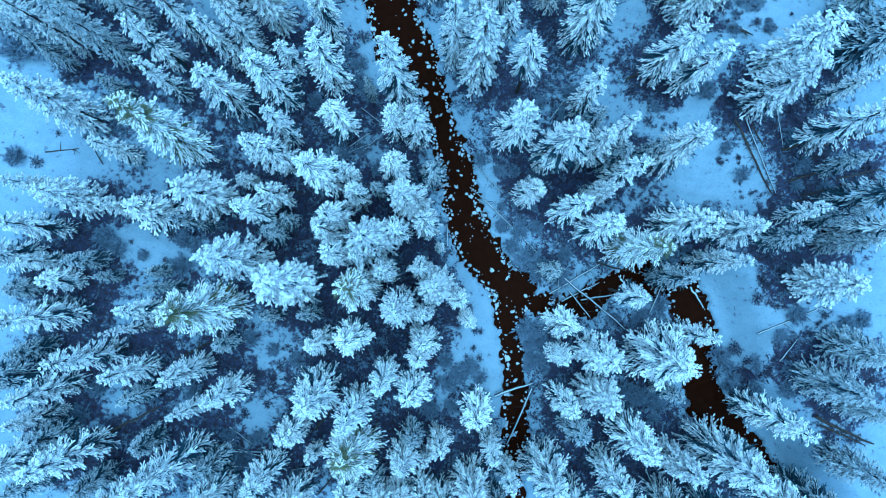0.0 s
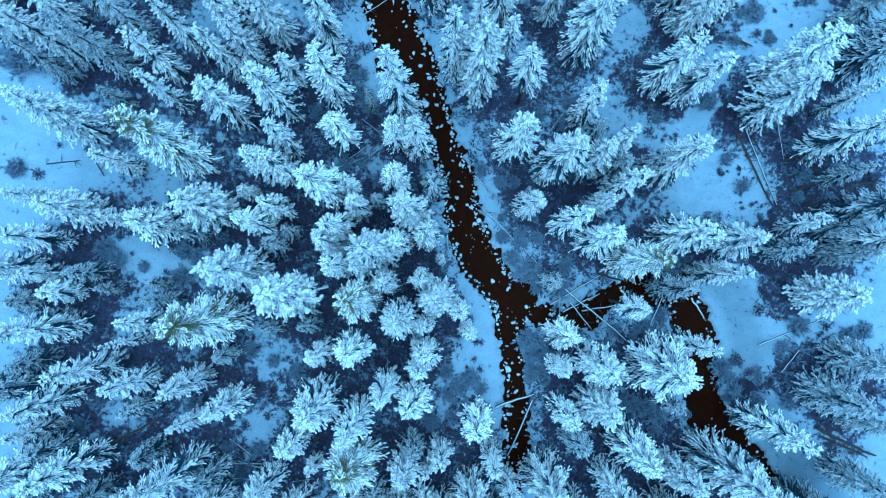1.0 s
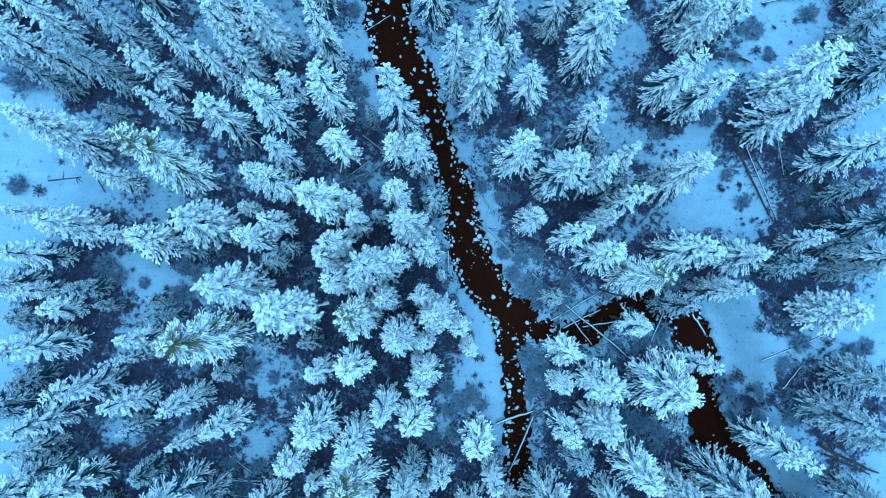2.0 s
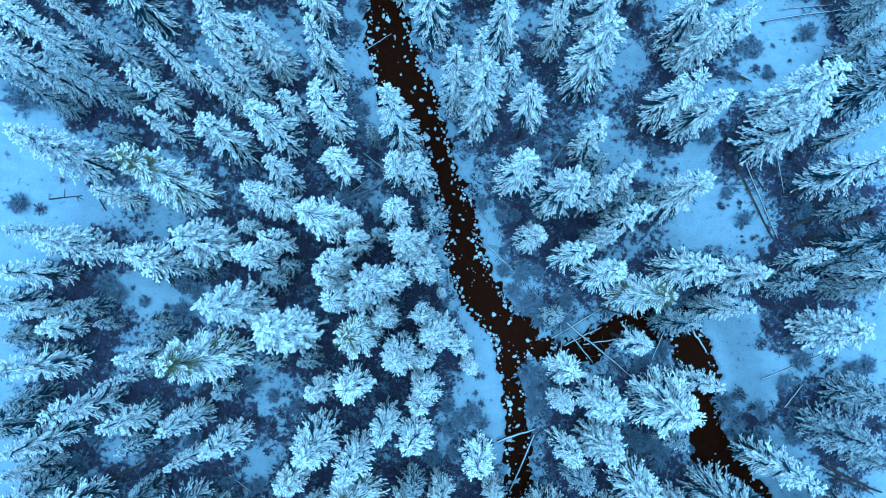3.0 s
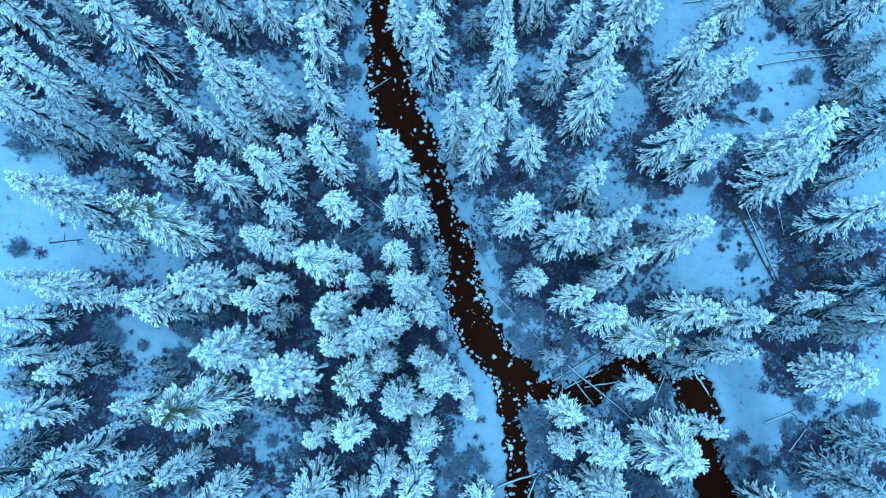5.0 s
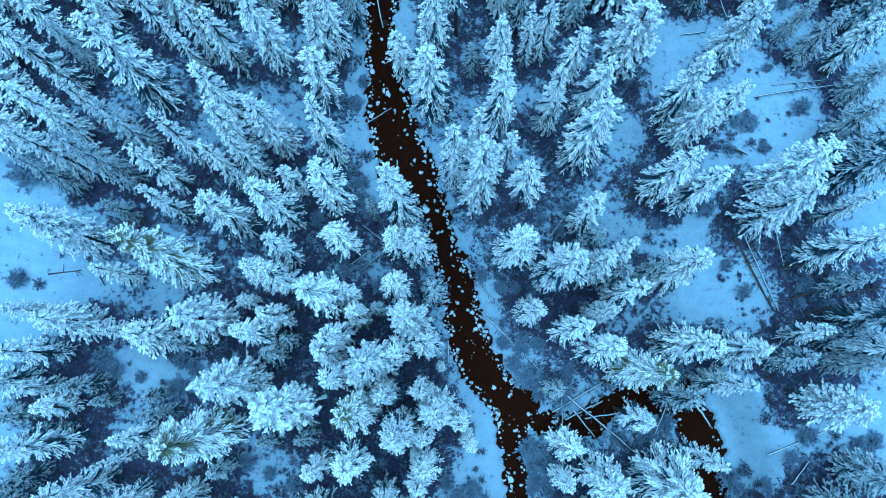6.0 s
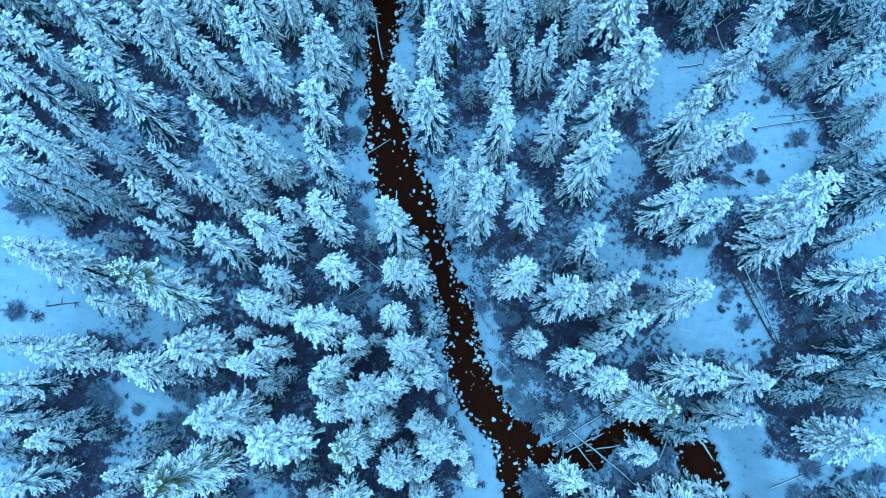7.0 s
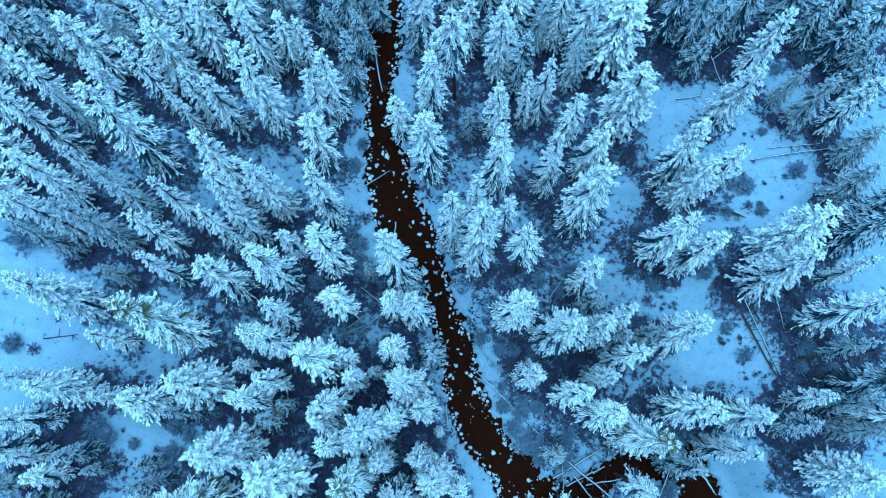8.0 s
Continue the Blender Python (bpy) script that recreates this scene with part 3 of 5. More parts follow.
# lesser trees between them and along the edges of the woods
spruce(14.80, 9.86, 12.8, 1.05, "dim")
spruce(10.61, -4.86, 10.5, 1.19, "small")
spruce(11.41, -14.03, 13.3, 1.21, "dim")
spruce(20.17, -0.52, 14.5, 1.20, "dim")
spruce(28.99, 2.69, 11.5, 1.17, "dim")
spruce(-6.45, -18.51, 6.9, 0.84, "dim")
spruce(-1.21, 8.96, 5.8, 1.21, "dim")
spruce(10.00, -0.16, 5.8, 1.02, "dim")
spruce(-17.10, 7.68, 6.2, 0.58, "small")
spruce(-23.66, -0.24, 6.3, 0.57, "dim")
spruce(-27.20, -0.60, 6.1, 0.52, "dim")
spruce(-32.10, -14.19, 11.5, 1.49, "fine")
spruce(-11.58, -3.77, 9.2, 0.75, "dim")
spruce(-14.83, 3.06, 6.9, 0.99, "dim")
spruce(-13.79, 4.20, 5.8, 0.76, "dim")
spruce(-24.13, -14.08, 7.8, 1.10, "dim")
spruce(-19.14, -15.99, 8.5, 1.19, "dim")
spruce(-37.73, 36.84, 8.7, 1.66, "fine")
spruce(-15.03, 41.62, 12.0, 1.34, "dim")
spruce(13.19, 38.93, 14.3, 1.72, "fine")
spruce(23.18, 38.95, 12.0, 1.35, "dim")
spruce(39.31, 38.81, 11.0, 1.98, "dim")
spruce(-24.69, -17.91, 14.7, 1.67, "fine")
spruce(-18.77, -17.69, 15.6, 1.40, "fine")
spruce(-16.38, -18.68, 12.2, 1.32, "dim")
spruce(-12.55, -19.35, 13.3, 1.47, "fine")
spruce(-5.92, -20.04, 12.4, 1.45, "fine")
spruce(-0.29, -20.70, 13.0, 1.47, "fine")
spruce(4.69, -21.34, 12.6, 1.48, "dim")
spruce(11.57, -20.67, 14.8, 1.57, "fine")
spruce(15.52, -20.07, 16.6, 1.72, "fine")
spruce(19.65, -20.57, 16.2, 1.75, "fine")
spruce(23.19, -20.90, 16.1, 1.78, "dim")
spruce(28.88, -19.96, 16.2, 1.83, "fine")
spruce(32.32, -20.03, 15.1, 1.88, "dim")
spruce(-30.74, -13.17, 8.0, 1.23, "dim")
spruce(-33.28, 0.97, 10.7, 1.22, "fine")
spruce(-32.71, -8.19, 11.2, 1.38, "dim")
spruce(-30.78, 40.28, 11.6, 1.75, "fine")
spruce(-18.97, 40.62, 14.5, 1.60, "fine")
spruce(-16.29, 41.91, 14.8, 1.60, "dim")
spruce(-9.74, 43.64, 14.3, 1.59, "dim")
spruce(6.57, 41.62, 15.1, 1.56, "fine")
spruce(11.36, 41.83, 14.4, 1.58, "dim")
spruce(21.22, 40.02, 14.1, 1.50, "dim")
spruce(27.64, 40.04, 12.9, 1.53, "dim")
spruce(31.89, 41.05, 12.1, 1.67, "dim")
spruce(36.90, 41.52, 11.2, 1.87, "dim")
spruce(36.34, 20.60, 15.4, 1.57, "dim")
spruce(34.76, 6.16, 16.0, 1.55, "dim")
spruce(35.06, 3.51, 16.0, 1.55, "fine")
spruce(35.90, 19.40, 14.3, 1.85, "dim")
spruce(-38.42, 33.65, 9.5, 1.64, "fine")
spruce(-38.00, 29.51, 9.8, 1.60, "fine")
spruce(-36.63, 25.06, 10.1, 1.56, "fine")
spruce(-36.83, 21.54, 9.3, 1.55, "chunky")
spruce(-40.21, 37.93, 8.7, 1.69, "fine")
spruce(-9.06, 35.91, 14.0, 1.12, "dim")
spruce(6.97, 35.42, 14.5, 1.16, "dim")
spruce(-39.68, 40.50, 11.7, 1.29, "fine")
spruce(-37.00, 41.37, 8.7, 1.30, "dim")
spruce(-25.97, 42.89, 12.9, 1.17, "fine")
spruce(-23.16, 43.07, 11.0, 1.36, "fine")
spruce(-21.41, 44.81, 11.8, 1.21, "fine")
spruce(-13.68, 45.35, 10.0, 1.27, "dim")
spruce(-8.91, 45.13, 13.5, 1.27, "fine")
spruce(-2.59, 45.53, 12.9, 1.19, "fine")
spruce(0.73, 45.13, 12.9, 1.37, "fine")
spruce(4.34, 45.70, 12.6, 1.34, "fine")
spruce(8.46, 44.77, 13.0, 1.17, "fine")
spruce(11.62, 44.70, 13.3, 1.30, "fine")
spruce(18.51, 43.68, 8.6, 1.16, "dim")
spruce(21.54, 43.77, 9.7, 1.27, "dim")

for (kind, pick), spots in USES.items():
    root = KINDS[kind][pick][0]
    tagged(root, group="spruces of the forest")
    for m in spots[1:]:
        copy_thing(root, m)
    root.matrix_basis = spots[0]
for kind, roots in KINDS.items():
    for pick, (root, R, H) in enumerate(roots):
        if (kind, pick) not in USES:
            for ob in list(root.children):
                bpy.data.objects.remove(ob)
            bpy.data.objects.remove(root)


# open snow (plus) and dark brushy spots (minus), which lighten or darken the floor colour: place, radius and strength
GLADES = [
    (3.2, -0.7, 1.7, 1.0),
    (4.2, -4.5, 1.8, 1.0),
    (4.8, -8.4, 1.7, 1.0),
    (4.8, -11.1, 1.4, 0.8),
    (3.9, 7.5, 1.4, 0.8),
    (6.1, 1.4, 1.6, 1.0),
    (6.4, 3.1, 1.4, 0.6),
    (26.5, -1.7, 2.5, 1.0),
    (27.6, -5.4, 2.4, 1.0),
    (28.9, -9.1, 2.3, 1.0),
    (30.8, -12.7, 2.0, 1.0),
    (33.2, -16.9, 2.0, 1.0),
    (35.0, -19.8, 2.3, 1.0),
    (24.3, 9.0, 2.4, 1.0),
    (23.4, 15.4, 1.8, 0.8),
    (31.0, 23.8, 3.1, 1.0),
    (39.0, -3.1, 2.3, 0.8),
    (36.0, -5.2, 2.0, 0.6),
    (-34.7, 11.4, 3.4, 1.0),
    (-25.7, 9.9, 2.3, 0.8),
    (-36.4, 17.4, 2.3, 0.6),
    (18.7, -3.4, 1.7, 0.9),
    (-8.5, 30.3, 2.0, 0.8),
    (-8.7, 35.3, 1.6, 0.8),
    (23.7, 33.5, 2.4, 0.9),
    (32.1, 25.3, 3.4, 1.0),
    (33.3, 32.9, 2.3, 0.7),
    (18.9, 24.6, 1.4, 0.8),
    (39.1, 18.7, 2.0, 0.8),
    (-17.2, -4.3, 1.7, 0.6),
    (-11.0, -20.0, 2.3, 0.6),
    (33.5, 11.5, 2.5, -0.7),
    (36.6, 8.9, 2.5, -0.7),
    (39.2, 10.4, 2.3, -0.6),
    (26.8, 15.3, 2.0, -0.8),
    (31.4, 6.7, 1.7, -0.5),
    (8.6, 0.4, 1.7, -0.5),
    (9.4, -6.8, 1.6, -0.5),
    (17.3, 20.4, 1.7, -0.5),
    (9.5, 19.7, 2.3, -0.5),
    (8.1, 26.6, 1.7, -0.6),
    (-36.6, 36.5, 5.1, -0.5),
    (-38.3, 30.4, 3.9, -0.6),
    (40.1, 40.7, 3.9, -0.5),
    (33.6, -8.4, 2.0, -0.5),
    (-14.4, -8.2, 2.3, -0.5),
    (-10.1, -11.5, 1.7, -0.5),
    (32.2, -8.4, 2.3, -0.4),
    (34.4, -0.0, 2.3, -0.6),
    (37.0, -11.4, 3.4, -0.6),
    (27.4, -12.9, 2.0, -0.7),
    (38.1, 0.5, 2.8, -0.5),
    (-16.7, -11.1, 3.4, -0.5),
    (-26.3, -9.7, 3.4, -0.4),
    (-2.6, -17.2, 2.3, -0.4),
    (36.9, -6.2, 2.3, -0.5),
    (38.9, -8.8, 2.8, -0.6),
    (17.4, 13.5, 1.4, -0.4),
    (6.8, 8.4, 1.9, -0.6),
    (6.8, 4.5, 1.9, -0.6),
    (8.6, -0.1, 1.9, -0.6),
    (9.6, -6.8, 1.9, -0.6),
    (18.8, -6.0, 1.9, -0.6),
    (18.7, -13.1, 1.9, -0.6),
    (22.8, -13.0, 1.9, -0.6),
    (23.2, 0.5, 1.9, -0.6),
    (28.0, -9.4, 1.9, -0.6),
    (28.0, -12.5, 1.9, -0.6),
    (30.6, -8.2, 1.9, -0.6),
    (30.9, 1.1, 1.9, -0.6),
    (30.9, -2.0, 1.9, -0.6),
    (32.4, 12.4, 1.9, -0.6),
    (32.3, 7.9, 1.9, -0.6),
    (35.7, 12.4, 1.9, -0.6),
    (35.5, 7.9, 1.9, -0.6),
    (39.0, 12.4, 1.9, -0.6),
    (38.7, 7.9, 1.9, -0.6),
    (28.3, 23.3, 1.9, -0.6),
    (3.2, -1.7, 1.5, 1.0),
    (4.2, -6.0, 1.6, 1.0),
    (4.8, -10.2, 1.5, 1.0),
    (26.8, -1.6, 1.8, 0.9),
    (27.1, -4.7, 1.8, 0.9),
    (28.0, -8.4, 1.5, 0.9),
    (29.2, -11.4, 1.4, 0.9),
    (23.9, 9.0, 1.8, 0.9),
    (5.6, 0.4, 1.3, 0.9),
    (35.3, -4.5, 2.0, 0.6),
    (33.0, -4.1, 1.6, 0.6),
    (-15.6, -7.8, 2.2, 0.8),
    (-16.7, -12.8, 2.0, 0.8),
    (-18.3, -17.1, 2.2, 0.8),
    (-27.6, -11.2, 1.6, 0.7),
    (-30.0, -13.4, 1.6, 0.6),
    (-24.0, 1.0, 2.6, 0.8),
    (-27.1, 2.0, 2.0, 0.7),
    (-32.0, 9.7, 2.4, 0.9),
    (-35.1, 11.1, 2.4, 0.9),
    (-5.5, 2.6, 3.5, -0.4),
    (-8.9, -3.7, 3.5, -0.4),
    (-6.9, -7.8, 3.0, -0.5),
    (-9.8, -9.7, 3.0, -0.4),
    (40.1, 40.6, 4.0, -0.6),
    (36.3, 41.9, 3.0, -0.5),
    (24.9, 38.9, 2.5, -0.5),
    (9.0, 41.1, 2.5, -0.5),
    (7.5, -6.0, 2.2, -0.5),
    (7.8, -12.2, 2.0, -0.5),
    (38.8, 38.2, 3.0, -0.6),
    (29.1, 42.5, 3.0, -0.6),
    (41.7, 34.6, 3.0, -0.5),
    (23.1, 37.7, 2.0, -0.5),
    (10.1, 40.3, 2.0, -0.6),
    (26.6, -8.8, 2.0, -0.9),
    (27.5, -11.3, 2.0, -0.9),
    (28.9, -9.8, 1.6, -0.8),
    (26.2, -6.8, 1.2, -0.7),
    (28.3, -13.3, 2.0, -0.8),
    (8.3, -6.0, 1.5, -0.8),
    (8.5, -9.2, 1.6, -0.8),
    (8.2, -12.3, 1.4, -0.7),
    (8.1, -0.6, 1.6, -0.7),
    (17.9, 28.2, 1.4, -0.7),
    (20.5, 24.7, 1.3, -0.6),
    (20.2, 20.4, 1.2, -0.8),
    (21.5, 16.6, 1.4, -0.8),
    (28.4, 14.7, 1.5, -0.7),
    (36.8, 27.6, 1.4, -0.7),
    (37.6, 22.7, 1.6, -0.7),
    (40.1, 40.6, 2.5, -0.7),
    (31.9, 43.1, 2.5, -0.7),
    (18.5, 43.6, 2.5, -0.7),
    (11.2, 41.4, 2.0, -0.8),
    (6.7, 43.9, 2.0, -0.6),
    (-38.2, 26.5, 1.5, -0.5),
    (0.7, 35.3, 1.2, 0.5),
    (1.3, 37.8, 1.2, 0.4),
]


def glade(x, y):
    return sum(k * np.exp(-((x - a) ** 2 + (y - b) ** 2) / (r * r)) for a, b, r, k in GLADES)


def make_ground():
    """One sheet: a fine grid where the stream and the woods are, growing coarser to the horizon. The woods' floor is
    coloured dark for fallen needles and for the trees' shade.
    """
    def axis(lo, hi, step):
        inner = list(np.arange(lo, hi + step / 2, step))
        grow, out = step, []
        a = hi
        while a < 1500:
            grow *= 1.5
            a += grow
            out.append(a)
        low = [lo - (b - hi) for b in reversed(out)]
        return np.array(low + inner + out)
    xs, ys = axis(-50, 50, 0.31), axis(-30, 58, 0.16)
    xs = np.concatenate([xs[xs < -10], np.arange(-10, 34, 0.16), xs[xs > 34.1]])
    gx, gy = np.meshgrid(xs, ys)
    gz = surface(gx, gy)
    verts = np.stack([gx.ravel(), gy.ravel(), gz.ravel()], 1)
    nx, ny = len(xs), len(ys)
    i = (np.arange(ny - 1)[:, None] * nx + np.arange(nx - 1)[None, :]).ravel()
    faces = np.stack([i, i + 1, i + 1 + nx, i + nx], 1)
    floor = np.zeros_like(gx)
    # darkness spreads from each tree: painted shade along with dropped needles
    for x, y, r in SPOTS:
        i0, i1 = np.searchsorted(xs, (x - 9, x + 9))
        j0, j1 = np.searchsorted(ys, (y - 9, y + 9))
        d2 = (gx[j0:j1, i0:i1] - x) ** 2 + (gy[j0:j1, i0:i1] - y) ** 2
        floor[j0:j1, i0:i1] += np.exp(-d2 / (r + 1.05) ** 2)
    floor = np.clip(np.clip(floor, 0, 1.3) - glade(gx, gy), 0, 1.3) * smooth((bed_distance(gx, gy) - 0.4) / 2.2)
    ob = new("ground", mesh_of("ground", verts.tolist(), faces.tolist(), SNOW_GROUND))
    ob.data.attributes.new("litter_and_shade", "FLOAT", "POINT").data.foreach_set("value", floor.ravel())
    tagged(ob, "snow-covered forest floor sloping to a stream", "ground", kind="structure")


make_ground()



# ---- fallen and dead wood ----
def fallen_log(a, b, radius, kind):
    """A trunk from a to b, whose heights are above the snow there, with broken branch stubs and a strip of snow."""
    r = random.Random(int(a[0] * 100) + int(b[1] * 10))
    z = [max(float(terrain(p[0], p[1])) * float(smooth((bed_distance(p[0], p[1]) + 0.2) / 4.0)), -0.5) + p[2] for p in (a, b)]
    p, q = Vector((a[0], a[1], z[0])), Vector((b[0], b[1], z[1]))
    d = q - p
    pts = [p + d * s + Vector((r.uniform(-1, 1), r.uniform(-1, 1), 0)) * radius * 0.5 for s in (0, 0.2, 0.4, 0.6, 0.8, 1)]
    for t in pts:
        t.z = max(t.z, float(surface(t.x, t.y)) + radius * 0.6)
    ws = [radius * s for s in (1.0, 0.95, 0.88, 0.80, 0.68, 0.5)]
    wood, snow = Build(), Build()
    wood.limb(pts, ws, ws, 8)
    side = d.normalized().cross(Vector((0, 0, 1))).normalized()
    for _ in range(int(d.length * 1.3)):
        s = r.uniform(0.2, 0.97)
        k = min(int(s * 5), 4)
        o = pts[k].lerp(pts[k + 1], s * 5 - k)
        e = o + side * r.choice((-1, 1)) * r.uniform(0.25, 0.8) + d.normalized() * r.uniform(0.1, 0.5) + Vector((0, 0, r.uniform(0, 0.3)))
        wood.limb([o, (o + e) / 2 + Vector((0, 0, 0.03)), e], [0.035, 0.025, 0.012], [0.035, 0.025, 0.012], 4)
    root = new("fallen_log")
    root.matrix_basis = pose(p.x, p.y, p.z)
    back = Matrix.Translation(-p)
    me = wood.mesh("bole", BARK)
    me.transform(back)
    part("bole", me, root)
    if kind == "snowy":
        up = Vector((0, 0, radius * 0.55))
        snow.limb([t + up for t in pts], [w * 0.65 for w in ws], [w * 0.6 for w in ws], 6)
        me = snow.mesh("snow_strip", SNOW_ICE)
        me.transform(back)
        part("snow_strip", me, root, "strip of snow along the log")
        tagged(root, "fallen tree trunk topped with snow, lying on the forest floor", "log", "fallen trunks")
    else:
        tagged(root, "dark bare dead trunk without bark snow, leaning low", "log", "fallen trunks")


fallen_log((26.81, 14.02, 0.25), (30.08, 7.02, 0.25), 0.12, "bare")
fallen_log((27.70, 14.10, 0.25), (30.48, 7.02, 0.25), 0.08, "snowy")
fallen_log((29.86, 15.07, 1.50), (31.07, 11.16, 0.30), 0.06, "snowy")
fallen_log((31.01, 11.01, 0.30), (33.04, 11.95, 3.50), 0.14, "bare")
fallen_log((29.27, -5.96, 0.25), (37.83, -1.81, 0.25), 0.09, "snowy")
fallen_log((30.92, -8.44, 0.20), (32.26, -6.23, 0.80), 0.08, "snowy")
fallen_log((24.01, -1.71, -0.30), (25.21, -3.63, -0.20), 0.14, "snowy")
fallen_log((11.58, -0.89, 0.30), (17.42, -5.72, 0.20), 0.12, "snowy")
fallen_log((13.28, -2.97, -0.10), (16.80, -2.35, 0.10), 0.10, "snowy")
fallen_log((10.13, -2.37, 0.10), (14.94, 0.49, 0.40), 0.12, "snowy")
fallen_log((12.01, -2.09, 0.30), (14.12, -4.66, 0.10), 0.10, "snowy")
fallen_log((14.73, 0.65, 0.40), (17.66, -0.15, 0.30), 0.10, "bare")
fallen_log((11.36, -3.08, -0.10), (14.95, -1.26, 0.40), 0.10, "snowy")
fallen_log((19.77, -4.29, 0.00), (21.25, -0.56, 1.20), 0.08, "snowy")
fallen_log((10.89, 0.36, 0.50), (11.12, -4.34, 0.00), 0.06, "snowy")
fallen_log((4.92, -12.23, 0.20), (8.38, -11.02, 0.50), 0.16, "snowy")
fallen_log((8.37, -11.56, 0.50), (5.96, -17.03, 0.10), 0.12, "snowy")
fallen_log((0.12, 4.43, 0.25), (0.19, 2.19, 0.25), 0.08, "snowy")
fallen_log((2.81, 10.25, 0.05), (5.67, 7.39, 0.05), 0.06, "snowy")
fallen_log((3.80, 6.84, 0.05), (8.98, 1.57, 0.05), 0.08, "snowy")
fallen_log((2.37, 8.04, 0.05), (5.02, 5.74, 0.05), 0.04, "snowy")
fallen_log((33.85, -13.41, 0.30), (39.00, -15.85, 0.30), 0.14, "bare")
fallen_log((34.25, -14.12, 0.30), (38.21, -15.97, 0.30), 0.10, "bare")
fallen_log((31.53, 8.20, 0.30), (35.52, 9.44, 2.00), 0.12, "bare")
fallen_log((32.68, 6.83, 0.30), (36.64, 7.78, 1.00), 0.08, "bare")
fallen_log((37.82, 6.09, 0.30), (40.43, 6.33, 3.00), 0.18, "bare")
fallen_log((37.26, 3.40, 0.30), (41.00, 4.36, 2.00), 0.10, "bare")
fallen_log((-18.97, -15.94, 0.25), (-16.08, -16.31, 0.25), 0.10, "snowy")
fallen_log((-18.78, -17.26, 0.25), (-16.08, -17.68, 0.25), 0.10, "snowy")
fallen_log((-13.77, -18.08, 0.25), (-12.21, -17.93, 0.25), 0.08, "snowy")
fallen_log((-14.41, -19.01, 0.25), (-12.19, -20.83, 0.25), 0.08, "snowy")
fallen_log((-14.98, 7.55, 0.20), (-12.92, 6.74, 0.20), 0.08, "bare")
fallen_log((-10.10, 5.55, 0.20), (-7.71, 6.11, 0.20), 0.10, "bare")
fallen_log((17.22, 18.20, 0.30), (18.30, 18.59, 0.80), 0.12, "bare")
fallen_log((26.24, 22.51, 0.20), (28.30, 21.71, 0.40), 0.10, "bare")
fallen_log((-28.51, -13.95, 0.30), (-23.14, -11.22, 4.00), 0.12, "bare")
fallen_log((-11.32, -14.05, 3.00), (-10.13, -12.50, 0.30), 0.10, "bare")
fallen_log((-8.19, 45.86, 0.10), (-4.30, 44.13, 0.40), 0.12, "snowy")
fallen_log((-7.87, 43.02, -0.20), (-6.59, 36.47, 0.10), 0.12, "snowy")
fallen_log((-7.93, 41.61, 0.00), (-6.86, 41.68, 0.00), 0.10, "snowy")
fallen_log((-5.00, 22.46, 0.00), (-5.13, 20.33, 0.20), 0.08, "snowy")
fallen_log((22.12, 40.91, 0.30), (22.99, 39.77, 0.30), 0.10, "bare")
fallen_log((25.12, 37.09, 0.20), (26.61, 35.35, 0.20), 0.10, "bare")
fallen_log((26.31, 38.16, 0.20), (27.09, 35.29, 0.20), 0.08, "snowy")
fallen_log((22.53, 33.67, 0.25), (25.11, 33.97, 0.25), 0.08, "snowy")
fallen_log((26.49, 37.83, 0.25), (28.27, 39.22, 0.25), 0.08, "snowy")
fallen_log((35.47, 29.30, 0.20), (37.17, 30.74, 1.00), 0.12, "bare")
fallen_log((31.03, 28.58, 0.25), (36.18, 29.06, 0.25), 0.06, "snowy")
fallen_log((29.31, 27.43, 0.25), (37.21, 28.61, 0.25), 0.08, "snowy")
fallen_log((32.06, 34.24, 0.25), (33.71, 34.18, 0.25), 0.08, "snowy")
fallen_log((-14.26, 43.32, 0.25), (-11.02, 40.68, 0.25), 0.08, "snowy")
fallen_log((-11.80, 38.99, 0.25), (-9.17, 36.89, 0.25), 0.08, "snowy")
fallen_log((-15.94, 37.23, 4.00), (-15.04, 35.21, 0.20), 0.10, "bare")
fallen_log((27.32, 22.39, 0.25), (28.02, 21.94, 0.25), 0.10, "snowy")
fallen_log((31.81, 9.09, 0.20), (34.72, 10.91, 0.80), 0.08, "bare")
fallen_log((33.85, 11.30, 0.30), (39.11, 12.52, 2.00), 0.10, "bare")
fallen_log((35.94, 8.39, 0.20), (39.64, 9.21, 1.00), 0.08, "bare")
fallen_log((28.31, 13.47, 0.20), (29.42, 11.36, 0.20), 0.08, "bare")
fallen_log((31.83, 6.13, 0.20), (35.40, 7.25, 0.20), 0.06, "bare")
fallen_log((20.61, 3.66, 0.30), (21.59, 5.27, 0.30), 0.06, "bare")
fallen_log((-7.32, 13.10, 0.25), (-9.62, 11.33, 0.25), 0.06, "snowy")
fallen_log((-8.07, 11.13, 0.25), (-5.45, 13.73, 0.25), 0.06, "snowy")
fallen_log((-5.45, 13.46, 0.25), (-8.15, 15.57, 0.25), 0.06, "snowy")
fallen_log((-10.12, 10.74, 0.25), (-7.30, 12.00, 0.25), 0.06, "snowy")
fallen_log((-8.43, 26.00, 0.25), (-5.61, 27.83, 0.25), 0.06, "snowy")
fallen_log((15.15, 1.64, 0.20), (16.74, 1.91, 0.30), 0.08, "bare")
fallen_log((-24.29, 9.16, 0.20), (-23.68, 10.21, 0.20), 0.06, "bare")
fallen_log((-29.35, 8.90, 0.20), (-30.44, 10.82, 0.20), 0.06, "bare")
fallen_log((-33.75, 9.79, 0.10), (-31.28, 10.20, 0.10), 0.06, "bare")
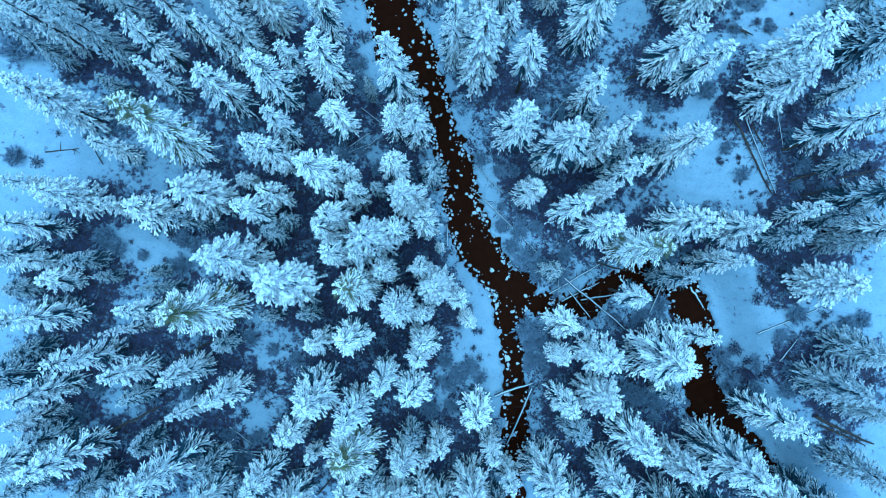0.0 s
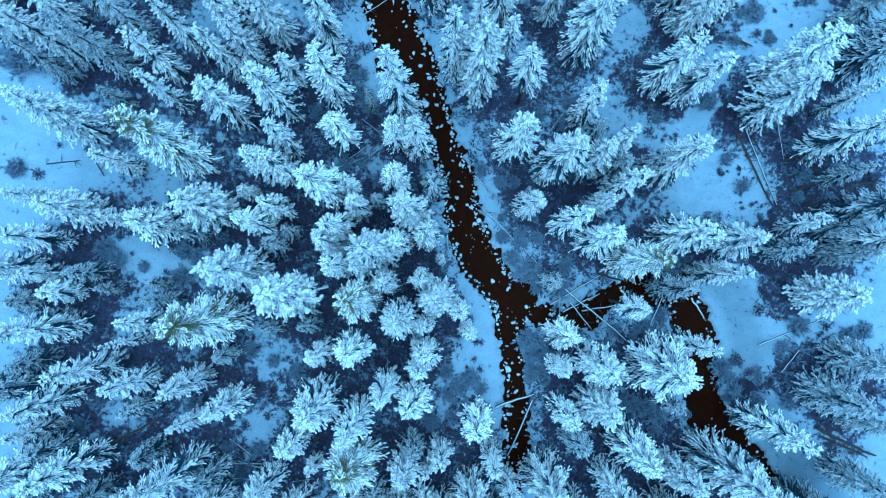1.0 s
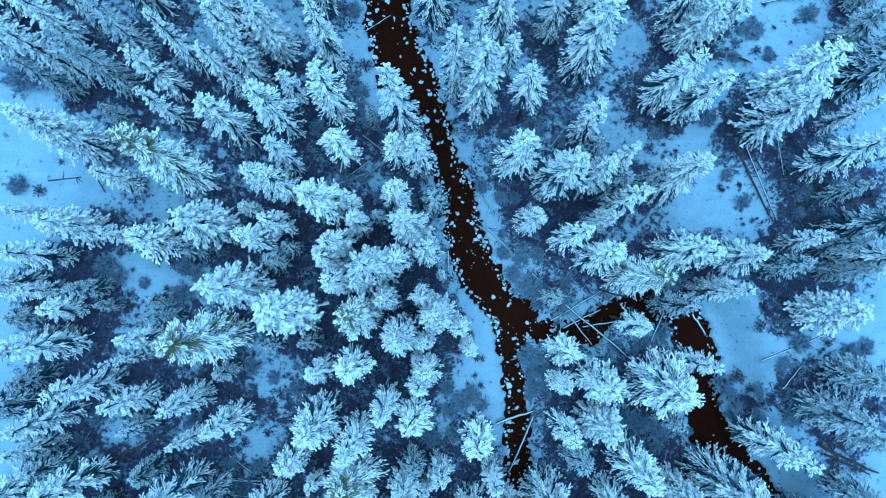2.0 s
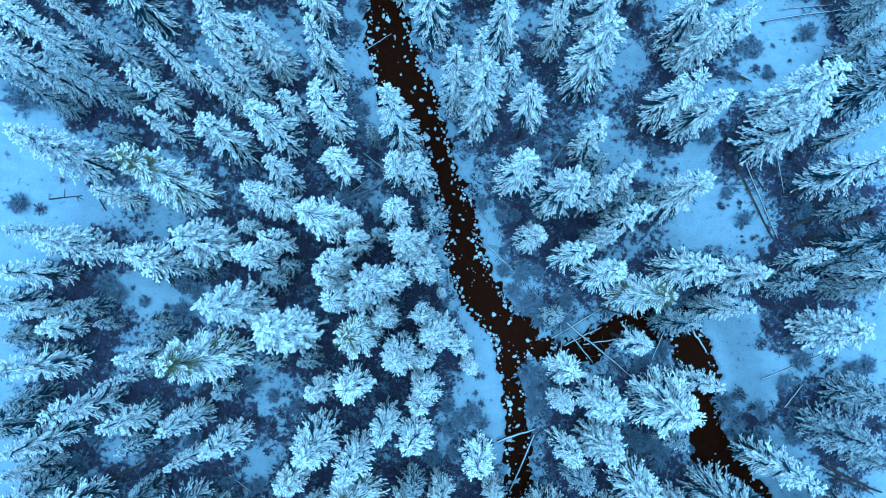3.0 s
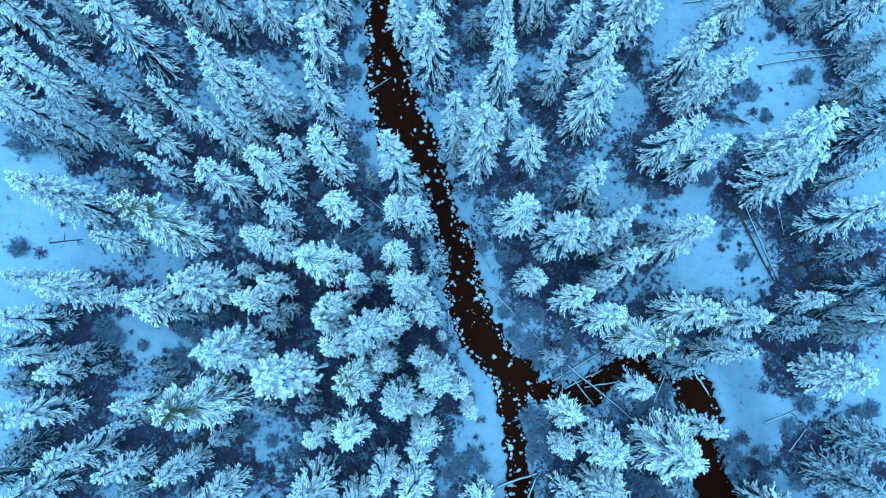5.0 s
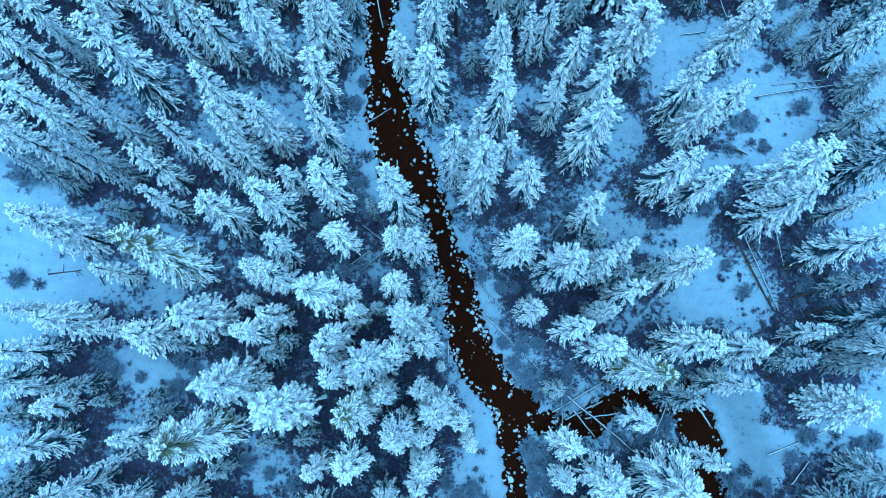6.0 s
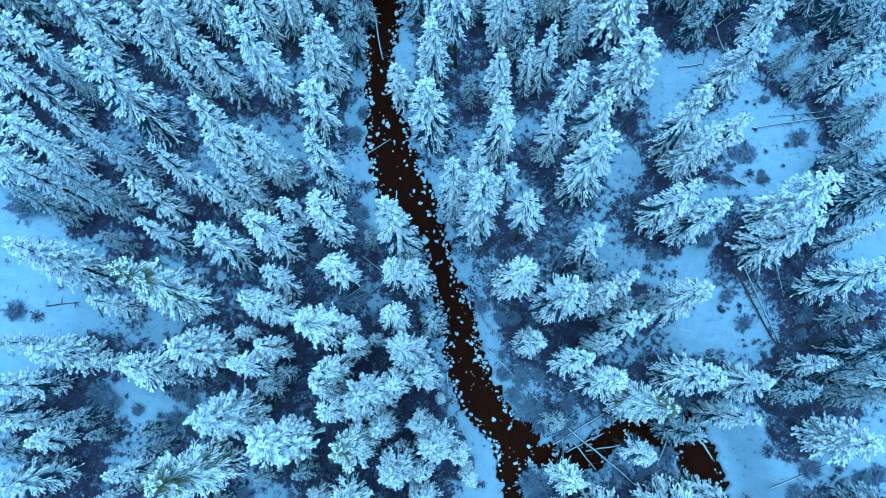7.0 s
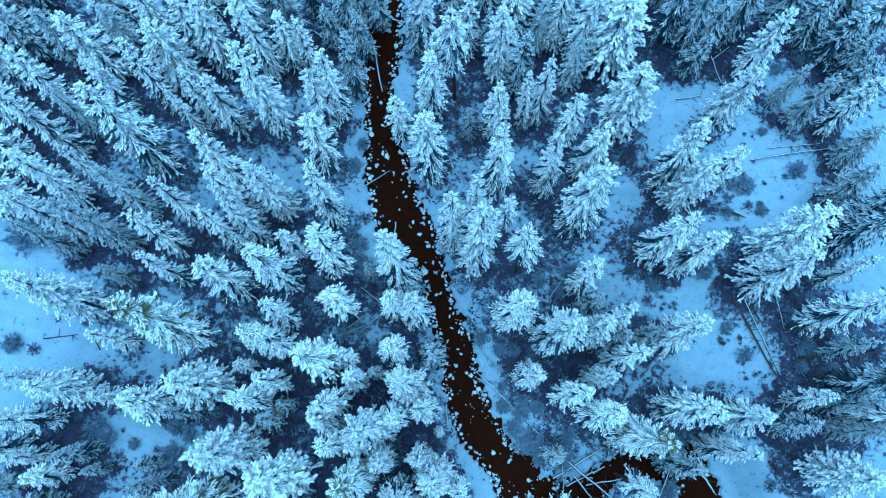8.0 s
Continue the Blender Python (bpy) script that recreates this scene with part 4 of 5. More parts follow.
fallen_log((-18.21, -15.85, 0.25), (-15.26, -17.07, 0.25), 0.08, "snowy")
fallen_log((-18.90, -13.86, 0.25), (-17.10, -15.45, 0.25), 0.06, "snowy")
fallen_log((-11.49, -20.41, 0.20), (-10.06, -18.79, 0.20), 0.08, "bare")
fallen_log((-21.40, -4.16, 0.20), (-19.10, -5.66, 0.20), 0.06, "bare")
fallen_log((-19.10, -5.66, 0.20), (-23.39, -7.93, 0.20), 0.08, "bare")
fallen_log((11.60, 12.20, 0.20), (12.15, 14.40, 0.20), 0.06, "bare")
fallen_log((10.23, 14.69, 0.20), (11.60, 16.60, 0.20), 0.06, "snowy")


# ---- ice and snow-capped stones in the stream ----
def make_floes():
    r = random.Random(9)
    shapes = []
    for k in range(9):
        n = r.randrange(7, 11)
        ring = [(r.uniform(0.45, 1.2), 6.283 * i / n + r.uniform(-0.25, 0.25)) for i in range(n)]
        v, f = [], []
        for z, s in ((-0.12, 0.95), (0.03, 1.0), (0.10, 0.80), (0.13, 0.4)):
            v += [(math.cos(a) * d * s, math.sin(a) * d * s * 0.8, z) for d, a in ring]
        for j in range(3):
            for i in range(n):
                f.append((j * n + i, j * n + (i + 1) % n, (j + 1) * n + (i + 1) % n, (j + 1) * n + i))
        f.append(tuple(range(3 * n, 4 * n)))
        shapes.append(mesh_of("ice_floe", v, f, SNOW_ICE))
    made = 0
    for rows, total in ((MAIN_BED, 255), (SIDE_BED, 35)):
        lengths = [math.hypot(b[0] - a[0], b[1] - a[1]) for a, b in zip(rows, rows[1:])]
        for k in range(total):
            i = r.choices(range(len(lengths)), lengths)[0]
            a, b = rows[i], rows[i + 1]
            t, e = r.random(), r.uniform(-1, 1)
            e = math.copysign(abs(e) ** 0.8, e) * 0.97
            w = a[2] + t * (b[2] - a[2])
            dx, dy = (b[0] - a[0]) / lengths[i], (b[1] - a[1]) / lengths[i]
            x, y = a[0] + t * lengths[i] * dx - dy * e * w, a[1] + t * lengths[i] * dy + dx * e * w
            size = 0.07 + 0.34 * r.random() ** 2.6
            ob = new("ice_floe", r.choice(shapes))
            ob.matrix_basis = pose(x, y, -0.55, 0, 0, r.uniform(0, 360)) @ Matrix.Diagonal((size, size * r.uniform(0.5, 1.2), 0.4 + size, 1))
            tagged(ob, "small snow-capped lump of ice in dark water", "ice", "ice lumps in the stream")


make_floes()


def make_fringe():
    """Crumbs of shelf ice along both banks."""
    r = random.Random(31)
    verts, faces = [], []
    for rows, total in ((MAIN_BED, 1150), (SIDE_BED, 260)):
        lengths = [math.hypot(b[0] - a[0], b[1] - a[1]) for a, b in zip(rows, rows[1:])]
        for k in range(total):
            i = r.choices(range(len(lengths)), lengths)[0]
            a, b, t = rows[i], rows[i + 1], r.random()
            if a[1] < -4 and r.random() < 0.65:
                continue
            w = a[2] + t * (b[2] - a[2])
            e = r.choice((-1, 1)) * (w + r.gauss(-0.10, 0.22))
            dx, dy = (b[0] - a[0]) / lengths[i], (b[1] - a[1]) / lengths[i]
            x, y = a[0] + t * lengths[i] * dx - dy * e, a[1] + t * lengths[i] * dy + dx * e
            n, size, start = r.randrange(5, 8), 0.04 + 0.16 * r.random() ** 1.6, len(verts)
            ring = [(r.uniform(0.6, 1.3) * size, 6.283 * q / n) for q in range(n)]
            for z, s in ((-0.62, 1.0), (-0.50, 0.9)):
                verts += [(x + math.cos(c) * d * s, y + math.sin(c) * d * s, z) for d, c in ring]
            faces += [(start + q, start + (q + 1) % n, start + n + (q + 1) % n, start + n + q) for q in range(n)]
            faces.append(tuple(range(start + n, start + 2 * n)))
    tagged(new("shelf_ice", mesh_of("shelf_ice", verts, faces, SNOW_ICE)), "crumbs of white shelf ice along the banks", "ice", kind="stuff")


make_fringe()


# ---- shrubs ----
def shrub_kind(seed, mat, label, count, broad):
    """A leafless shrub about one metre across its half: forked stems that spread from one root."""
    r = random.Random(seed)
    stems = Build()
    mid = Vector((r.uniform(-0.25, 0.25), r.uniform(-0.25, 0.25), 0))
    for k in range(count):
        w, tilt = r.uniform(0, 6.28), r.uniform(0.1, 1.35)
        out = Vector((math.cos(w) * math.sin(tilt), math.sin(w) * math.sin(tilt), math.cos(tilt)))
        l = r.uniform(0.35, 1.0) ** 0.8
        a = mid * r.uniform(-1, 1) + out * 0.05 - Vector((0, 0, 0.1))
        m, e = a + out * l * 0.5 + Vector((r.uniform(-0.1, 0.1), r.uniform(-0.1, 0.1), 0.08)), a + out * l
        stems.limb([a, m, e], [0.02, 0.016, 0.01], [0.02, 0.016, 0.01], 3)
        for j in range(9):
            s = r.uniform(0.4, 0.95)
            b = m.lerp(e, s)
            d = (out + Vector((r.uniform(-1, 1), r.uniform(-1, 1), r.uniform(-0.3, 0.6)))).normalized() * r.uniform(0.15, 0.35)
            n = Vector((-d.y, d.x, 0)).normalized() * broad
            stems.blade(b - n, b + n, b + d)
    root = new("shrub", stems.mesh("shrub", mat, True))
    tagged(root, label, "shrub", "shrubs on the forest floor")
    return root


SHRUBS = [shrub_kind(3, TWIG, "leafless shrub grey with frost, standing in snow", 85, 0.042), shrub_kind(4, TWIG, "leafless shrub grey with frost, standing in snow", 75, 0.042),
          shrub_kind(5, GRASS, "dark bare shrub poking out of the snow", 42, 0.026)]
SHRUB_USES = [[], [], []]


def shrub(x, y, half, kind):
    z = float(surface(x, y))
    pick = 2 if kind == "dark" else rnd.randrange(2)
    SHRUB_USES[pick].append(pose(x, y, z, 0, 0, rnd.uniform(0, 360)) @ Matrix.Diagonal((half, half, half * rnd.uniform(0.6, 0.9), 1)))


shrub(28.53, 24.98, 1.41, "frosted")
shrub(29.59, 22.25, 0.28, "dark")
shrub(28.31, 24.98, 0.23, "dark")
shrub(31.94, 23.64, 0.28, "dark")
shrub(29.68, 19.62, 0.31, "dark")
shrub(30.47, 25.15, 0.34, "dark")
shrub(30.50, 22.37, 0.37, "dark")
shrub(26.19, 25.94, 0.34, "dark")
shrub(28.96, 25.09, 0.34, "dark")
shrub(27.54, 25.48, 0.37, "dark")
shrub(26.16, 25.44, 0.37, "dark")
shrub(27.29, 27.80, 0.28, "dark")
shrub(28.01, 26.66, 0.39, "dark")
shrub(32.51, 31.26, 0.62, "dark")
shrub(30.68, 30.27, 0.62, "frosted")
shrub(29.73, 29.86, 0.25, "dark")
shrub(29.68, 27.29, 0.31, "dark")
shrub(28.98, 30.08, 0.31, "dark")
shrub(28.79, 29.00, 0.34, "dark")
shrub(27.93, 30.55, 0.34, "dark")
shrub(31.02, 30.33, 0.39, "dark")
shrub(32.56, 25.72, 0.45, "dark")
shrub(35.91, 38.34, 1.41, "frosted")
shrub(32.63, 36.86, 0.85, "frosted")
shrub(33.59, 26.39, 1.13, "frosted")
shrub(19.40, 17.90, 0.37, "dark")
shrub(21.11, 17.75, 0.31, "dark")
shrub(19.51, 18.00, 0.37, "dark")
shrub(19.10, 17.76, 0.23, "dark")
shrub(20.96, 19.20, 0.25, "dark")
shrub(19.87, 18.19, 0.25, "dark")
shrub(20.29, 12.18, 0.37, "dark")
shrub(21.82, 13.29, 0.23, "dark")
shrub(20.61, 14.46, 0.37, "dark")
shrub(21.73, 13.72, 0.39, "dark")
shrub(20.63, 13.34, 0.34, "dark")
shrub(21.28, 13.52, 0.28, "dark")
shrub(23.90, 30.11, 1.13, "frosted")
shrub(23.34, 38.70, 1.30, "frosted")
shrub(25.33, 39.29, 0.85, "frosted")
shrub(26.35, 10.27, 0.23, "dark")
shrub(27.22, 10.50, 0.39, "dark")
shrub(27.36, 10.45, 0.31, "dark")
shrub(25.58, 10.13, 0.34, "dark")
shrub(25.67, 10.44, 0.39, "dark")
shrub(25.87, 10.02, 0.34, "dark")
shrub(27.58, 8.88, 0.96, "frosted")
shrub(28.39, 7.15, 0.39, "dark")
shrub(27.41, 8.00, 0.23, "dark")
shrub(27.47, 7.32, 0.23, "dark")
shrub(27.54, 8.62, 0.23, "dark")
shrub(27.74, 8.52, 0.34, "dark")
shrub(27.63, 6.80, 0.34, "dark")
shrub(26.09, 11.27, 0.85, "frosted")
shrub(34.17, -4.96, 0.34, "dark")
shrub(34.50, -4.74, 0.31, "dark")
shrub(33.16, -4.46, 0.28, "dark")
shrub(33.52, -5.81, 0.34, "dark")
shrub(33.57, -5.85, 0.37, "dark")
shrub(35.03, -5.10, 0.34, "dark")
shrub(36.73, -4.87, 0.96, "frosted")
shrub(37.99, -4.62, 1.13, "frosted")
shrub(34.78, -4.12, 0.62, "dark")
shrub(32.40, -4.16, 1.24, "frosted")
shrub(31.03, -6.30, 1.13, "frosted")
shrub(7.74, 1.18, 1.75, "frosted")
shrub(8.83, 0.37, 1.24, "frosted")
shrub(6.38, 2.28, 1.13, "frosted")
shrub(7.19, 3.64, 1.24, "frosted")
shrub(5.55, 4.19, 1.01, "frosted")
shrub(8.01, -5.89, 1.58, "frosted")
shrub(9.37, -7.24, 1.41, "frosted")
shrub(8.55, -8.86, 1.13, "frosted")
shrub(10.73, -7.51, 1.01, "frosted")
shrub(2.29, -9.36, 1.30, "frosted")
shrub(3.38, -10.45, 0.96, "frosted")
shrub(1.21, -10.13, 1.13, "frosted")
shrub(0.13, -8.77, 1.01, "frosted")
shrub(4.47, -16.94, 1.41, "frosted")
shrub(21.65, 1.51, 1.58, "frosted")
shrub(22.92, 0.18, 1.41, "frosted")
shrub(20.96, -3.36, 1.24, "frosted")
shrub(19.14, -4.48, 1.13, "frosted")
shrub(-1.04, 9.37, 1.58, "frosted")
shrub(-35.14, 19.91, 2.54, "frosted")
shrub(-33.42, 19.07, 1.69, "frosted")
shrub(-36.46, 18.28, 1.69, "frosted")
shrub(-32.42, 16.64, 1.13, "dark")
shrub(-30.81, 11.28, 0.45, "dark")
shrub(-32.89, 11.40, 0.39, "dark")
shrub(-35.82, 9.33, 1.13, "frosted")
shrub(-34.37, 8.90, 0.73, "dark")
shrub(-8.17, 17.79, 1.24, "frosted")
shrub(-7.35, 16.71, 1.01, "frosted")
shrub(-9.60, 11.03, 0.96, "frosted")
shrub(-8.05, 11.39, 0.85, "frosted")
shrub(-6.71, 9.52, 0.85, "frosted")
shrub(26.80, -8.59, 1.58, "frosted")
shrub(27.80, -10.16, 1.41, "frosted")
shrub(25.77, -6.48, 1.13, "frosted")
shrub(29.24, -11.14, 1.13, "frosted")
shrub(32.05, -9.42, 1.24, "frosted")
shrub(31.60, -11.02, 1.13, "frosted")
shrub(-15.45, -10.59, 0.68, "dark")
shrub(-16.64, -9.33, 0.62, "dark")
shrub(-15.90, -12.04, 0.56, "dark")
shrub(-17.69, -12.91, 0.68, "dark")
shrub(-14.82, -8.68, 0.62, "dark")
shrub(-22.77, 2.45, 1.13, "frosted")
shrub(-23.89, 2.92, 0.73, "dark")
shrub(-25.21, 3.13, 0.68, "dark")
shrub(-21.85, 1.72, 0.85, "frosted")
shrub(-20.39, 4.00, 0.85, "frosted")
shrub(17.52, -11.54, 1.13, "frosted")
shrub(18.61, -12.07, 1.41, "frosted")
shrub(20.21, -12.87, 1.24, "frosted")
shrub(24.34, -12.99, 1.01, "frosted")
shrub(11.02, -0.71, 1.41, "frosted")
shrub(9.38, 0.37, 1.13, "frosted")
shrub(11.57, 1.47, 1.01, "frosted")
shrub(-5.72, 35.41, 0.85, "frosted")
shrub(-8.52, 30.79, 0.85, "frosted")
shrub(-9.31, 28.35, 1.01, "frosted")
shrub(-9.92, 21.18, 0.85, "frosted")
shrub(-8.26, 20.11, 0.85, "frosted")
shrub(32.76, 9.85, 1.24, "frosted")
shrub(34.32, 10.62, 1.41, "dark")
shrub(35.86, 9.84, 1.30, "frosted")
shrub(37.42, 10.36, 1.24, "frosted")
shrub(38.96, 9.31, 1.41, "dark")
shrub(31.75, 12.45, 1.13, "frosted")
shrub(33.31, 13.23, 1.01, "dark")
shrub(32.24, 7.78, 0.85, "frosted")
shrub(34.80, 7.51, 1.13, "frosted")
shrub(36.85, 6.98, 1.24, "dark")
shrub(39.18, 7.23, 1.13, "frosted")
shrub(27.73, 15.90, 1.41, "dark")
shrub(28.97, 15.35, 1.24, "frosted")
shrub(26.24, 16.21, 1.24, "dark")
shrub(30.23, 14.54, 1.01, "frosted")
shrub(31.77, 14.54, 1.13, "dark")
shrub(24.28, 16.81, 1.24, "frosted")
shrub(20.84, 16.99, 1.13, "dark")
shrub(20.12, 15.43, 0.85, "frosted")
shrub(19.40, 14.14, 0.68, "dark")
shrub(17.83, 17.14, 0.62, "dark")
shrub(12.10, 17.38, 1.13, "frosted")
shrub(11.03, 15.21, 1.01, "frosted")
shrub(9.39, 16.31, 0.85, "frosted")
shrub(3.34, 10.77, 0.96, "frosted")
shrub(-8.24, 22.84, 0.96, "dark")
shrub(-9.01, 19.98, 0.85, "frosted")
shrub(-10.15, 12.65, 0.96, "frosted")
shrub(-12.27, 15.81, 1.13, "frosted")
shrub(-17.71, 16.97, 0.85, "dark")
shrub(-4.74, 0.88, 0.85, "frosted")
shrub(-5.80, 1.94, 0.73, "dark")
shrub(-13.44, -8.24, 0.96, "frosted")
shrub(-15.34, -7.19, 0.85, "frosted")
shrub(-17.22, -6.17, 0.96, "frosted")
shrub(-18.21, -4.19, 1.13, "frosted")
shrub(-18.86, -14.79, 1.13, "frosted")
shrub(-17.95, -16.80, 1.24, "frosted")
shrub(-16.61, -14.96, 1.01, "frosted")
shrub(-13.36, -18.67, 1.13, "frosted")
shrub(-1.44, -13.43, 1.24, "frosted")
shrub(-2.50, -12.84, 0.85, "frosted")
shrub(0.68, -13.03, 1.01, "frosted")
shrub(0.14, -10.88, 1.13, "frosted")
shrub(-6.58, -12.59, 0.85, "frosted")
shrub(-25.96, 1.18, 0.73, "frosted")
shrub(-22.88, 0.23, 1.24, "frosted")
shrub(-28.10, 1.64, 1.13, "frosted")
shrub(-29.00, 2.59, 1.41, "frosted")
shrub(-34.27, 1.60, 1.01, "frosted")
shrub(-21.90, -10.77, 1.01, "frosted")
shrub(-24.89, -10.62, 1.13, "frosted")
shrub(-30.34, -12.21, 1.24, "frosted")
shrub(-31.94, -13.04, 1.13, "frosted")
shrub(-29.07, -9.97, 1.13, "frosted")
shrub(-21.13, -8.45, 1.01, "frosted")
shrub(26.22, 11.84, 0.31, "dark")
shrub(27.32, 9.98, 0.25, "dark")
shrub(28.49, 9.54, 0.25, "dark")
shrub(28.78, 7.30, 0.25, "dark")
shrub(26.97, 8.27, 0.25, "dark")
shrub(25.77, 9.97, 0.25, "dark")
shrub(5.50, 9.53, 0.66, "frosted")
shrub(5.10, 9.81, 0.66, "frosted")
shrub(8.83, 4.15, 0.81, "frosted")
shrub(5.41, 6.17, 0.61, "frosted")
shrub(5.18, 9.50, 0.59, "frosted")
shrub(8.87, 3.93, 0.82, "frosted")
shrub(8.30, 8.83, 0.62, "frosted")
shrub(7.40, 4.67, 0.84, "frosted")
shrub(8.70, 9.66, 0.74, "frosted")
shrub(7.64, 6.41, 0.57, "frosted")
shrub(6.68, 9.63, 0.87, "frosted")
shrub(8.59, 6.09, 0.62, "frosted")
shrub(10.87, -0.33, 0.95, "frosted")
shrub(10.54, -0.12, 0.77, "frosted")
shrub(9.18, 0.13, 0.66, "frosted")
shrub(7.57, -1.11, 0.62, "frosted")
shrub(6.16, -0.51, 0.71, "frosted")
shrub(8.83, -0.01, 0.74, "frosted")
shrub(11.37, 0.90, 0.77, "frosted")
shrub(7.02, -0.53, 0.71, "frosted")
shrub(7.85, -0.90, 0.73, "frosted")
shrub(9.88, -8.30, 0.64, "frosted")
shrub(7.76, -5.79, 0.91, "frosted")
shrub(10.16, -5.82, 0.73, "frosted")
shrub(8.26, -6.65, 0.62, "frosted")
shrub(10.48, -8.27, 0.98, "frosted")
shrub(10.64, -8.51, 0.61, "frosted")
shrub(17.67, -7.47, 0.81, "frosted")
shrub(18.32, -7.40, 0.75, "frosted")
shrub(20.49, -5.29, 0.58, "frosted")
shrub(18.55, -4.81, 0.65, "frosted")
shrub(21.23, -5.40, 0.50, "frosted")
shrub(16.41, -4.93, 0.81, "frosted")
shrub(18.11, -5.31, 0.54, "frosted")
shrub(21.33, -5.69, 0.58, "frosted")
shrub(16.50, -4.57, 0.57, "frosted")
shrub(22.26, -12.12, 0.62, "frosted")
shrub(20.72, -12.42, 1.00, "frosted")
shrub(17.58, -13.19, 0.91, "frosted")
shrub(19.99, -14.36, 0.79, "frosted")
shrub(18.61, -12.87, 0.61, "frosted")
shrub(20.14, -12.43, 0.96, "frosted")
shrub(23.48, -12.98, 0.61, "frosted")
shrub(18.73, -12.43, 0.68, "frosted")
shrub(18.49, -14.07, 0.66, "frosted")
shrub(21.63, -1.35, 0.83, "frosted")
shrub(24.88, 0.92, 0.96, "frosted")
shrub(23.73, -0.74, 0.90, "frosted")
shrub(23.18, 2.23, 0.68, "frosted")
shrub(24.48, -1.19, 0.97, "frosted")
shrub(22.63, -0.18, 0.92, "frosted")
shrub(23.69, -0.84, 0.81, "frosted")
shrub(28.48, -12.07, 0.61, "frosted")
shrub(29.30, -13.67, 0.53, "frosted")
shrub(29.46, -13.70, 0.77, "frosted")
shrub(26.40, -13.50, 0.55, "frosted")
shrub(29.51, -11.90, 0.52, "frosted")
shrub(26.87, -11.85, 0.73, "frosted")
shrub(28.73, -13.53, 0.59, "frosted")
shrub(26.26, -13.65, 0.51, "frosted")
shrub(29.27, -8.50, 0.82, "frosted")
shrub(28.86, -13.22, 0.72, "frosted")
shrub(29.28, -9.04, 0.77, "frosted")
shrub(29.98, -9.49, 0.63, "dark")
shrub(30.50, -8.33, 0.41, "dark")
shrub(28.87, -8.61, 0.55, "dark")
shrub(31.96, -8.52, 0.44, "dark")
shrub(30.09, -9.10, 0.56, "dark")
shrub(29.24, -2.61, 0.83, "dark")
shrub(29.49, -0.77, 0.65, "dark")
shrub(31.83, 0.69, 0.59, "dark")
shrub(30.80, -3.38, 0.54, "dark")
shrub(29.59, -1.25, 0.85, "dark")
shrub(30.91, -0.07, 0.84, "dark")
shrub(31.81, 2.21, 0.85, "dark")
shrub(32.71, 11.93, 0.92, "dark")
shrub(34.72, 7.51, 0.58, "dark")
shrub(39.41, 13.06, 0.57, "dark")
shrub(35.62, 11.60, 0.77, "dark")
shrub(39.44, 8.29, 0.50, "dark")
shrub(33.75, 9.76, 0.74, "dark")
shrub(37.71, 10.30, 0.54, "dark")
shrub(33.00, 7.07, 0.68, "dark")
shrub(37.98, 5.85, 0.81, "dark")
shrub(37.28, 9.18, 0.66, "dark")
shrub(3.31, -8.61, 0.48, "dark")
shrub(0.70, -12.07, 0.45, "dark")
shrub(2.02, -8.36, 0.29, "dark")
shrub(2.70, -7.66, 0.42, "dark")
shrub(-0.04, -5.12, 0.29, "dark")
shrub(2.88, -6.01, 0.48, "dark")
shrub(0.98, -9.51, 0.34, "dark")
shrub(2.06, -5.24, 0.35, "dark")
shrub(3.43, -6.03, 0.41, "dark")
shrub(-26.88, 2.30, 0.31, "dark")
shrub(-28.89, -0.16, 0.55, "dark")
shrub(-23.23, 0.34, 0.59, "dark")
shrub(-28.01, 1.21, 0.45, "dark")
shrub(-24.88, -0.15, 0.53, "dark")
shrub(-22.16, 3.04, 0.50, "dark")
shrub(-24.19, 0.58, 0.49, "dark")
shrub(-23.14, 2.30, 0.58, "dark")
shrub(-15.38, -9.62, 0.47, "dark")
shrub(-14.54, -7.18, 0.31, "dark")
shrub(-15.62, -9.84, 0.50, "dark")
shrub(-13.87, -7.99, 0.35, "dark")
shrub(-14.18, -6.97, 0.35, "dark")
shrub(-16.82, -6.00, 0.39, "dark")
shrub(-14.45, -9.81, 0.34, "dark")
shrub(-13.61, -9.93, 0.29, "dark")
shrub(26.75, 22.27, 0.80, "frosted")
shrub(29.90, 23.04, 0.52, "frosted")
shrub(26.87, 23.81, 0.49, "frosted")
shrub(29.90, 22.41, 0.71, "frosted")
shrub(27.49, -11.17, 0.72, "frosted")
shrub(27.92, -12.15, 0.41, "dark")
shrub(28.77, -10.59, 0.76, "dark")
shrub(26.98, -8.42, 0.62, "dark")
shrub(25.16, -8.32, 0.51, "frosted")
shrub(28.17, -7.88, 0.72, "dark")
shrub(27.59, -7.72, 0.40, "frosted")
shrub(25.95, -8.28, 0.79, "frosted")
shrub(26.13, -12.48, 0.62, "frosted")
shrub(25.80, -12.38, 0.68, "frosted")
shrub(28.65, -8.64, 0.54, "dark")
shrub(25.72, -7.44, 0.52, "frosted")
shrub(25.04, -10.94, 0.54, "dark")
shrub(28.31, -9.67, 0.53, "dark")
shrub(27.95, -7.31, 0.79, "dark")
shrub(27.97, -11.72, 0.41, "frosted")
shrub(26.51, -10.31, 0.40, "dark")
shrub(25.70, -12.47, 0.48, "frosted")
shrub(28.66, -12.22, 0.54, "dark")
shrub(27.10, -11.38, 0.44, "frosted")
shrub(28.16, -11.79, 0.41, "frosted")
shrub(25.45, -9.02, 0.64, "frosted")
shrub(26.34, -12.26, 0.62, "dark")
shrub(26.38, -8.05, 0.43, "dark")
shrub(29.23, -13.66, 0.46, "dark")
